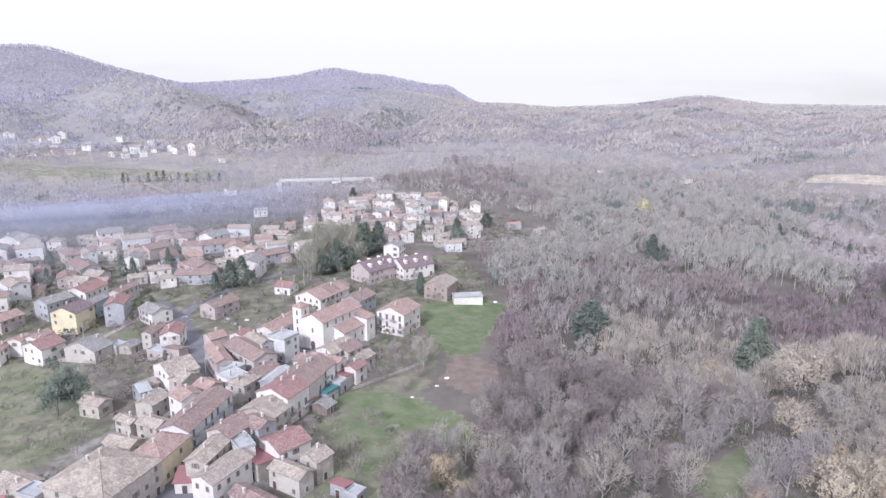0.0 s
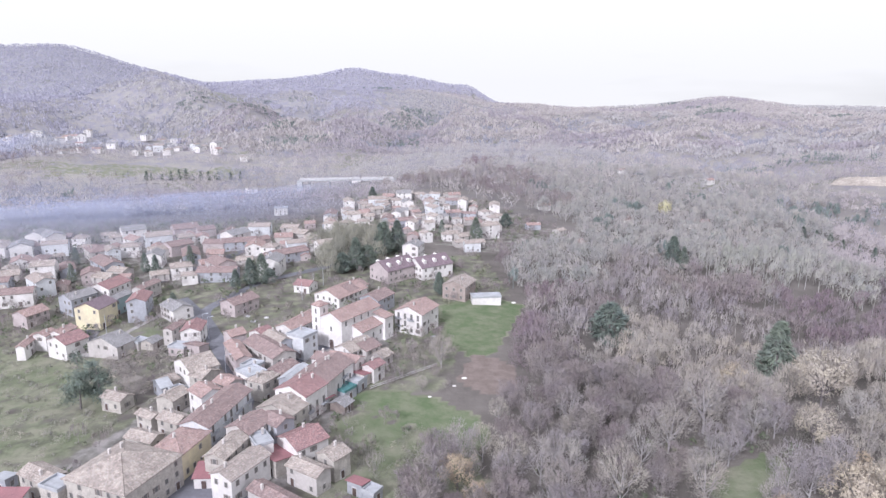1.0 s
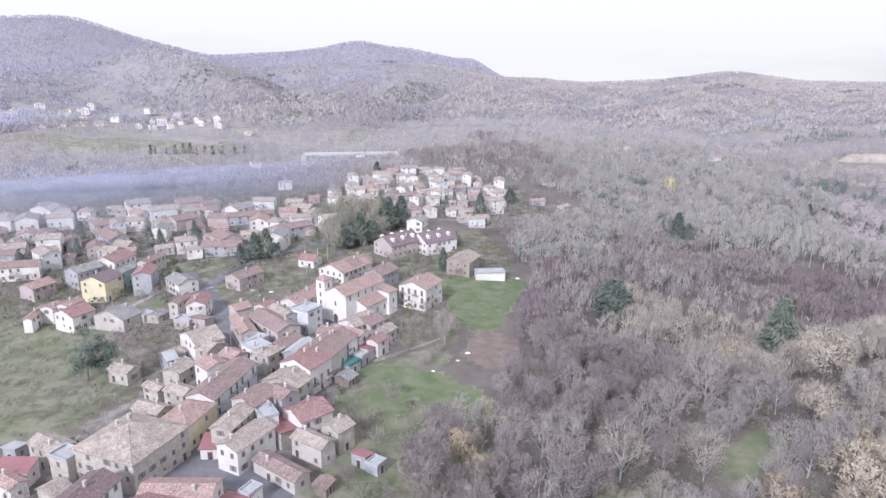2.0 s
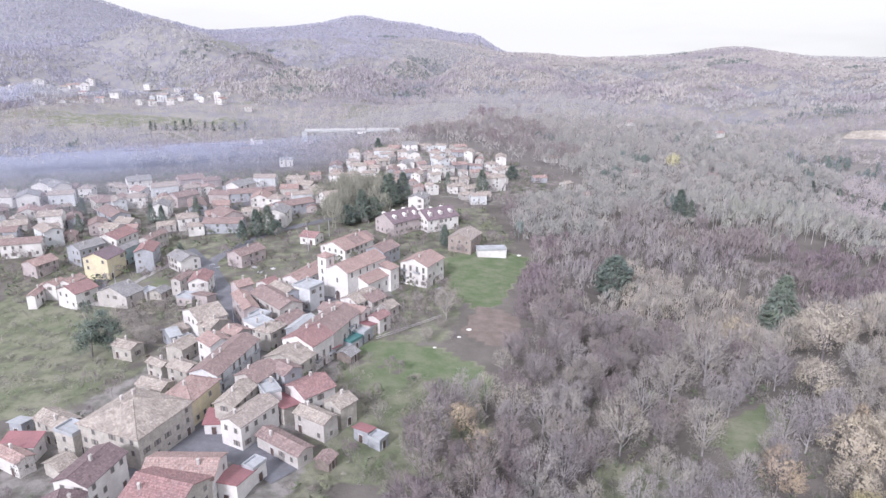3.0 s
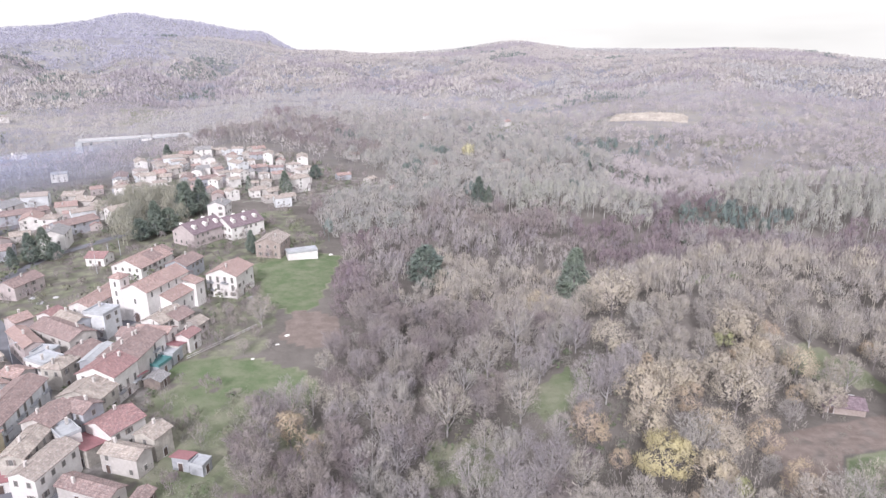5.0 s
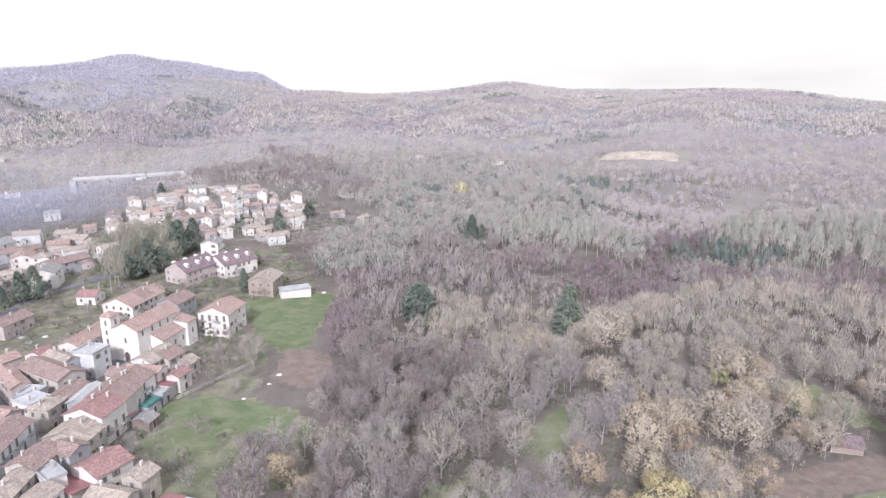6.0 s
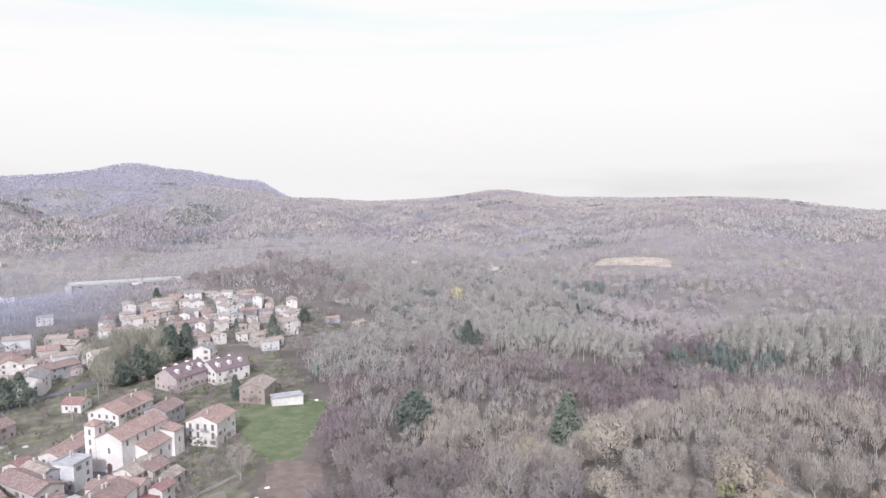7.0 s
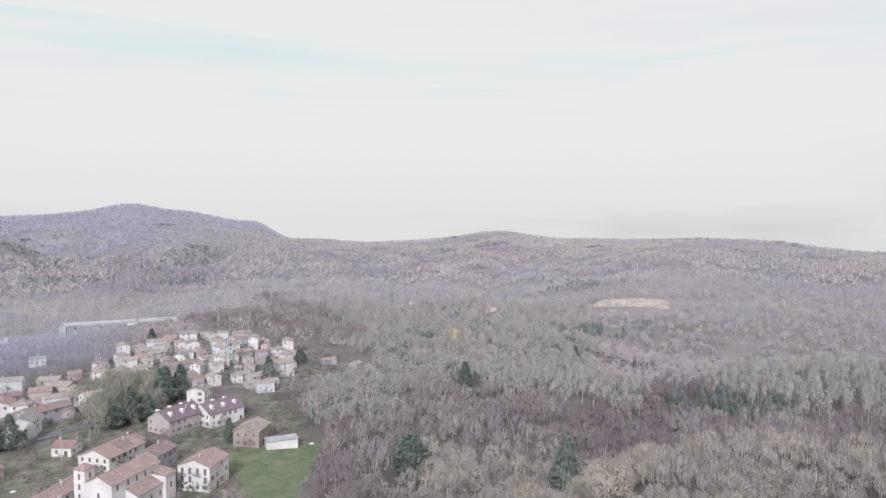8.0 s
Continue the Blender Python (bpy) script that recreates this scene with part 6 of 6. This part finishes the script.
# ---- smoke and haze over the valley ----
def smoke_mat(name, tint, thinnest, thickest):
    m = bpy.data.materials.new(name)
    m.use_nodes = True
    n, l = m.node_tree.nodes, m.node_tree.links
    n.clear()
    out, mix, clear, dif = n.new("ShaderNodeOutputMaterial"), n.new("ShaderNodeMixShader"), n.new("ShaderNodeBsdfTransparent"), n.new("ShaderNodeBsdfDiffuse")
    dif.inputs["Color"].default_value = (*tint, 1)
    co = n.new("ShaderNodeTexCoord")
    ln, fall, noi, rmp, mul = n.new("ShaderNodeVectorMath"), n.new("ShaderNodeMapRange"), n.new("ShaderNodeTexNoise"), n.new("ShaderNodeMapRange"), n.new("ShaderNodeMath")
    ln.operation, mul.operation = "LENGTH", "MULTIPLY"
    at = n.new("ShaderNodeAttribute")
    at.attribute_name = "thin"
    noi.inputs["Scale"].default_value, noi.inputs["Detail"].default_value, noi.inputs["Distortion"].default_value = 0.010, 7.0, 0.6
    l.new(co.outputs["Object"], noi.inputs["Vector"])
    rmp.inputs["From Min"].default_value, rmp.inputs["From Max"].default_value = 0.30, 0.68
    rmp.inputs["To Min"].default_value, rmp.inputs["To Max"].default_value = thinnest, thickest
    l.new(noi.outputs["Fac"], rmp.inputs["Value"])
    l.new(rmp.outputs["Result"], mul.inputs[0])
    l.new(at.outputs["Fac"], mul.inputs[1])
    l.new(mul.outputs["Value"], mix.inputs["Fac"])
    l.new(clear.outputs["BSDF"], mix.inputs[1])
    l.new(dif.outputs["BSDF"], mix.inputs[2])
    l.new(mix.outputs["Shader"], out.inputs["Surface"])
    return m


def smoke(x, y, rx, ry, turn, height, lift, material):
    """A low lumpy bank of smoke and haze, thinning out towards its rim."""
    n, k = 64, 24
    vs, fs, thin = [], [], []
    c, s = math.cos(math.radians(turn)), math.sin(math.radians(turn))
    for i in range(k + 1):
        for j in range(n):
            a, r = 2 * math.pi * j / n, i / k
            u, v = rx * r * math.cos(a), ry * r * math.sin(a)
            px, py = u * c - v * s, u * s + v * c
            lump = 0.5 + 0.5 * noise.noise((px * 0.012 + 7, py * 0.02, 2)) + 0.3 * noise.noise((px * 0.04, py * 0.05, 5))
            top = max(0.0, 1 - r ** 2) * height * lump
            vs.append((px, py, float(land(x + px, y + py)) + lift + top))
            thin.append(max(0.0, 1 - r ** 2) ** 1.6)
    for i in range(k):
        for j in range(n):
            fs.append((i * n + j, (i + 1) * n + j, (i + 1) * n + (j + 1) % n, i * n + (j + 1) % n))
    me = mesh_from("smoke", np.array(vs), np.array(fs), material, True)
    me.attributes.new("thin", "FLOAT", "POINT").data.foreach_set("value", np.array(thin, np.float32))
    ob = new("smoke", me)
    ob.location = (x, y, 0)
    return tagged(ob, "thin bluish smoke and haze drifting low over the valley floor", "smoke", kind="stuff")


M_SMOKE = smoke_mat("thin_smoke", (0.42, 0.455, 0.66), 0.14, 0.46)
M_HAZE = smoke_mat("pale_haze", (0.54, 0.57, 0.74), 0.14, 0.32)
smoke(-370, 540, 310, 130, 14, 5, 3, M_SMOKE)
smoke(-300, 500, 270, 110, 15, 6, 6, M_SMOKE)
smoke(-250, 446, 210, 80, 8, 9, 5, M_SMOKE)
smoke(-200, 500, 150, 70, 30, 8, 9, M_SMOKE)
# pale sheets added over town and hamlet to stand in for hazy air
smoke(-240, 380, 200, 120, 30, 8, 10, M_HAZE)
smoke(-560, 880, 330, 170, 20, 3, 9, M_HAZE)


# ---- gardens, scrub and small things ----
nrng = np.random.default_rng(8)
M_THICKET = foliage("olive_brown_twigs", ((0.37, 0.335, 0.28), (0.32, 0.295, 0.25), (0.42, 0.37, 0.31), (0.35, 0.335, 0.265)), deep=0.3)
M_RIDGE = foliage("olive_twigs", ((0.46, 0.42, 0.33), (0.40, 0.375, 0.30), (0.51, 0.46, 0.36)), deep=0.3)
T_FINE = [small_tree(nrng, 8, r, 200, 0.15) for r in (3.0, 2.6, 3.4)]
T_BUSH = [small_tree(nrng, 3.2, r, 20, 0.10, False, 80) for r in (1.7, 2.2, 1.4)]
T_SCRUB = [small_tree(nrng, 2.6, r, 130, 0.12) for r in (1.8, 2.3)]


def clear_of(X, Y, gap):
    ok = np.ones(len(X), bool)
    for a, b in TAKEN:
        ok &= np.hypot(X - a, Y - b) > gap
    return ok


def sow(name, templates, box, step, outlines, size, gap, material, label, share=1.0, away=()):
    X, Y = scatter(nrng, step, box)
    ok = np.zeros(len(X), bool)
    for o in outlines:
        ok |= inside(X, Y, o)
    for o in away:
        ok &= ~inside(X, Y, o)
    ok &= clear_of(X, Y, gap) & (nrng.uniform(size=len(X)) < share * (0.5 + 1.4 * np.clip(field(X, Y, 0.04, 2.5) + 0.3, 0, 1)))
    return forest(name, templates, X[ok], Y[ok], nrng.uniform(*size, ok.sum()), material, label, nrng)


ROAD_BAND = [(-130, 282), (-104, 240), (-90, 215), (-76, 195), (-70, 175), (-76, 95), (-66, 95), (-57, 160), (-59, 182), (-68, 204), (-88, 240), (-112, 280)]
YARD = [(-70, 140), (-58, 140), (-36, 128), (-40, 112), (-72, 118)]
sow("garden_trees", T_FINE, (-300, 90, 100, 500), 6.5, [VILLAGE, TOWN, FAR_VILLAGE], (0.35, 0.8), 5.8, M_TWIG, "small leafless garden trees between houses", 0.8, [ROAD_BAND, YARD, MEADOW, LAWN, PLOUGH])
sow("orchard_trees", T_FINE, (-45, 30, 100, 215), 4.6, [ORCHARD, GARDENS, MEADOW_LOW], (0.4, 0.9), 5, M_TWIG, "leafless fruit trees in the gardens below the houses", 0.55, [MEADOW, YARD])
sow("hedge_shrubs", T_BUSH, (-300, 90, 100, 500), 6.0, [VILLAGE, TOWN, FAR_VILLAGE, ORCHARD, GARDENS], (0.5, 1.2), 6, M_SHRUB, "olive green shrubs and hedges in gardens", 0.65, [ROAD_BAND, YARD, MEADOW, LAWN])
sow("scrub", T_SCRUB, (-190, 40, 100, 300), 3.9, [FIELDS_LEFT, GARDENS, MEADOW_LOW, ORCHARD], (0.3, 0.95), 6, M_TWIG_WARM, "brown thorny scrub on rough grass", 0.55, [MEADOW, YARD])
X, Y = scatter(nrng, 2.0, (-190, -90, 128, 232))
w = field(X, Y, 0.05, 7.0)
ok = inside(X, Y, FIELDS_LEFT) & clear_of(X, Y, 5) & (np.sin((Y * 0.92 + X * 0.38 + 5 * w) / 8.5 * 2 * math.pi + 1.5 * w) > 0.45 - 0.7 * w) & (nrng.uniform(size=len(X)) < 0.62)
forest("terrace_scrub", [small_tree(nrng, 2.4, r, 60, 0.13, False, 30) for r in (1.6, 2.0)], X[ok], Y[ok], nrng.uniform(0.25, 0.75, ok.sum()), M_THICKET, "low brown scrub along the edges of old terraces", nrng)
sow("bank_scrub", T_SCRUB, (-130, -88, 175, 230), 2.6, [BANK], (0.5, 1.1), 4.5, M_TWIG_WARM, "brown bramble scrub on the bank below the street", 1.0)
sow("meadow_shrubs", T_SCRUB, (-40, 12, 112, 172), 3.2, [ORCHARD], (0.5, 1.3), 5, M_THICKET, "olive brown bushes in the overgrown orchard", 0.9, [MEADOW, MEADOW_LOW, YARD])
sow("undergrowth", T_SCRUB, (0, 100, 96, 168), 3.4, [UNDERWOOD], (0.5, 1.2), 1, M_THICKET, "low olive brown undergrowth between the bare trees", 1.0, [GLADE_A])
NEARBY = [(-10, 84), (10, 168), (26, 205), (100, 190), (150, 160), (176, 118), (140, 84), (60, 80)]
sow("understorey", [small_tree(nrng, 4.2, r, 70, 0.12) for r in (2.2, 2.8)], (-10, 180, 80, 205), 4.4, [NEARBY], (0.6, 1.3), 1, M_TWIG_WARM, "young leafless saplings between the trees of the wood", 1.0, [UNDERWOOD, CLEARING, GLADE_A, GLADE_B, GLADE_C, MEADOW, PLOUGH, LAWN, MEADOW_LOW, ORCHARD])
sow("clearing_scrub", T_SCRUB, (95, 150, 80, 118), 3.4, [CLEARING], (0.3, 0.8), 1, M_THICKET, "low scrub scattered over a bare clearing", 0.35)
sow("brambles", T_BUSH, (0, 100, 96, 168), 5.0, [UNDERWOOD], (0.4, 0.9), 1, M_SHRUB, "green brambles under the bare trees", 0.8)
sow("ridge_thicket", [small_tree(nrng, 11, r, 420, 0.17) for r in (3.8, 4.4)], (-90, -30, 296, 400), 5.0, [[(-84, 356), (-67, 384), (-42, 376), (-38, 345), (-46, 312), (-64, 304)]], (0.7, 1.3), 5, M_RIDGE, "dense thicket of olive brown trees on the crest", 1.0)
sow("russet_scrub", T_SCRUB, (10, 34, 190, 262), 2.7, [[(22, 258), (31, 252), (28, 205), (20, 192), (17, 214), (20, 235)]], (0.6, 1.4), 1, M_TWIG_RED, "russet bramble scrub along the edge of the lawn", 1.0, [PLOUGH])


def fence(points, step, name="fence"):
    """Posts with two rails between them."""
    root = new(name)
    tagged(root, "weathered wooden post-and-rail garden fence", "fence")
    pts = []
    for (ax, ay), (bx, by) in zip(points, points[1:]):
        k = max(1, round(math.hypot(bx - ax, by - ay) / step))
        pts += [(ax + (bx - ax) * i / k, ay + (by - ay) * i / k) for i in range(k)]
    pts.append(points[-1])
    pts = [(x, y, float(land(x, y))) for x, y in pts]
    root.location = pts[0]
    o = Vector(pts[0])
    for x, y, z in pts:
        bm = bmesh.new()
        block(bm, x - 0.09 - o.x, x + 0.09 - o.x, y - 0.09 - o.y, y + 0.09 - o.y, z - 0.3 - o.z, z + 1.35 - o.z)
        part("post", bm, WALL["wood"], root)
    for a, b in zip(pts, pts[1:]):
        for h in (0.55, 1.15):
            bm = bmesh.new()
            p, q = Vector(a) - o + Vector((0, 0, h)), Vector(b) - o + Vector((0, 0, h))
            m = Matrix.Translation((p + q) / 2) @ (q - p).to_track_quat("X", "Z").to_matrix().to_4x4()
            d = (q - p).length / 2
            block(bm, -d, d, -0.05, 0.05, -0.09, 0.09, m)
            part("rail", bm, M_TRIM, root)
    return root


fence([(-28, 190), (-18, 199), (-8, 208)], 2.4)


def pole(x, y, h, arm=True):
    root = new("street_lamp" if arm else "utility_pole")
    root.location = (x, y, float(land(x, y)))
    tagged(root, "tall grey street lamp with a curved arm" if arm else "bare grey wooden utility pole", "lamp" if arm else "pole")
    hs = np.linspace(0, 1, 4)
    v, f = tube(np.column_stack([0 * hs, 0 * hs, hs * h - 0.2 * (1 - hs)]), 0.16 - 0.07 * hs, 8)
    ob = new("post", mesh_from("post", v, f, M_METAL if arm else M_CONC, True))
    ob.parent = root
    if arm:
        s = np.linspace(0, 1, 5)
        v, f = tube(np.column_stack([1.8 * s, 0 * s, h + 0.6 * np.sin(s * 1.57) - 0.1]), 0.07 - 0.02 * s, 6)
        ob = new("arm", mesh_from("arm", v, f, M_METAL, True))
        ob.parent = root
        bm = bmesh.new()
        prism(bm, [(-0.18, 0), (0.18, 0), (0.12, 0.16), (-0.12, 0.16)], 1.6, 2.3)
        bmesh.ops.translate(bm, verts=bm.verts, vec=(0, 0, h + 0.42))
        part("lamp_head", bm, M_METAL, root)
    return root


for x, y, h, arm in ((-93.7, 231, 8.5, True), (-97, 234.5, 8.5, True), (-66.6, 287, 8, False), (-63.4, 292.8, 8.5, False), (-68.7, 273.8, 8, False), (-148, 252, 8, True), (-139, 243, 7.5, False), (3, 283, 8, False), (-12, 300, 8, False),
                     (-75, 196, 8, True)):
    pole(x, y, h, arm)


def car(x, y, turn, paint, label):
    root = new("car")
    root.matrix_basis = pose(x, y, float(land(x, y)) + 0.13, 0, 0, turn)
    tagged(root, label, "car")
    bm = bmesh.new()
    prism(bm, [(-2.05, 0.3), (2.05, 0.3), (2.05, 0.72), (1.2, 0.92), (0.55, 1.42), (-1.1, 1.45), (-1.75, 0.98), (-2.05, 0.9)], -0.84, 0.84)
    bmesh.ops.bevel(bm, geom=bm.edges[:], offset=0.06, segments=2, affect="EDGES")
    part("body", bm, paint, root)
    for s in (-1, 1):
        bm = bmesh.new()
        prism(bm, [(-1.45, 0.98), (0.95, 0.96), (0.48, 1.34), (-1.05, 1.36)], s * 0.845 - 0.01, s * 0.845 + 0.01)
        part("side_window", bm, M_GLASS, root)
        for py in (-1.3, 1.3):
            bm = bmesh.new()
            bmesh.ops.create_cone(bm, cap_ends=True, segments=14, radius1=0.31, radius2=0.31, depth=0.2, matrix=pose(s * 0.76, py, 0.31, 0, 90, 0))
            part("wheel", bm, M_TYRE, root)
    bm = bmesh.new()
    prism(bm, [(0.62, 1.39), (1.18, 0.96), (1.2, 0.99), (0.65, 1.42)], -0.68, 0.68)
    part("windscreen", bm, M_GLASS, root)
    return root


M_TYRE = mat("black_rubber", (0.05, 0.05, 0.05), (0.035, 0.035, 0.035), 3.0, 0.9)
M_CARS = [mat("silver_car_paint", (0.5, 0.5, 0.52), (0.46, 0.46, 0.48), 1.0, 0.3, spec=0.5), mat("dark_car_paint", (0.10, 0.08, 0.09), (0.08, 0.07, 0.08), 1.0, 0.3, spec=0.5), mat("white_car_paint", (0.8, 0.8, 0.8), (0.74, 0.74, 0.74), 1.0, 0.3, spec=0.5)]
for x, y, t, k in ((-84, 209, 25, 1), (-131, 221.5, 80, 2), (-71.5, 128, 5, 2), (-149, 262, 10, 0)):
    car(x, y, t, M_CARS[k], ("silver", "dark", "white")[k] + " hatchback parked at the roadside")


def heap(x, y, size, material, name, label, seed):
    """A lumpy heap under a sheet."""
    bm = bmesh.new()
    bmesh.ops.create_icosphere(bm, subdivisions=3, radius=1)
    noise.seed_set(seed)
    for v in bm.verts:
        v.co *= 1 + 0.35 * noise.noise(v.co * 1.7)
        v.co = Vector((v.co.x * size, v.co.y * size * 0.6, max(-0.05, v.co.z) * size * 0.55))
    root = new(name)
    root.location = (x, y, float(land(x, y)))
    tagged(root, label, "heap")
    part("sheet", bm, material, root)
    return root


for i, (x, y, s) in enumerate(((1.3, 199.6, 0.9), (-9.3, 187, 0.6), (-1.9, 194.3, 0.7), (23, 279, 1.0))):
    heap(x, y, s, WALL["white"], "covered_heap", "garden heap covered with a white sheet", 20 + i)
for i, (x, y, s) in enumerate(((-15, 236, 1.2), (-12, 240, 1.0), (-10, 234, 0.9), (-40, 262, 1.2), (-36, 258, 1.0), (-33, 264, 1.1), (-82, 248, 1.3), (-78, 252, 1.1), (-86, 254, 1.2))):
    heap(x, y, s, M_TRIM if i % 2 else M_CONC, "rubble_heap", "heap of pale rubble and stacked timber in a yard", 40 + i)
noise.seed_set(1)
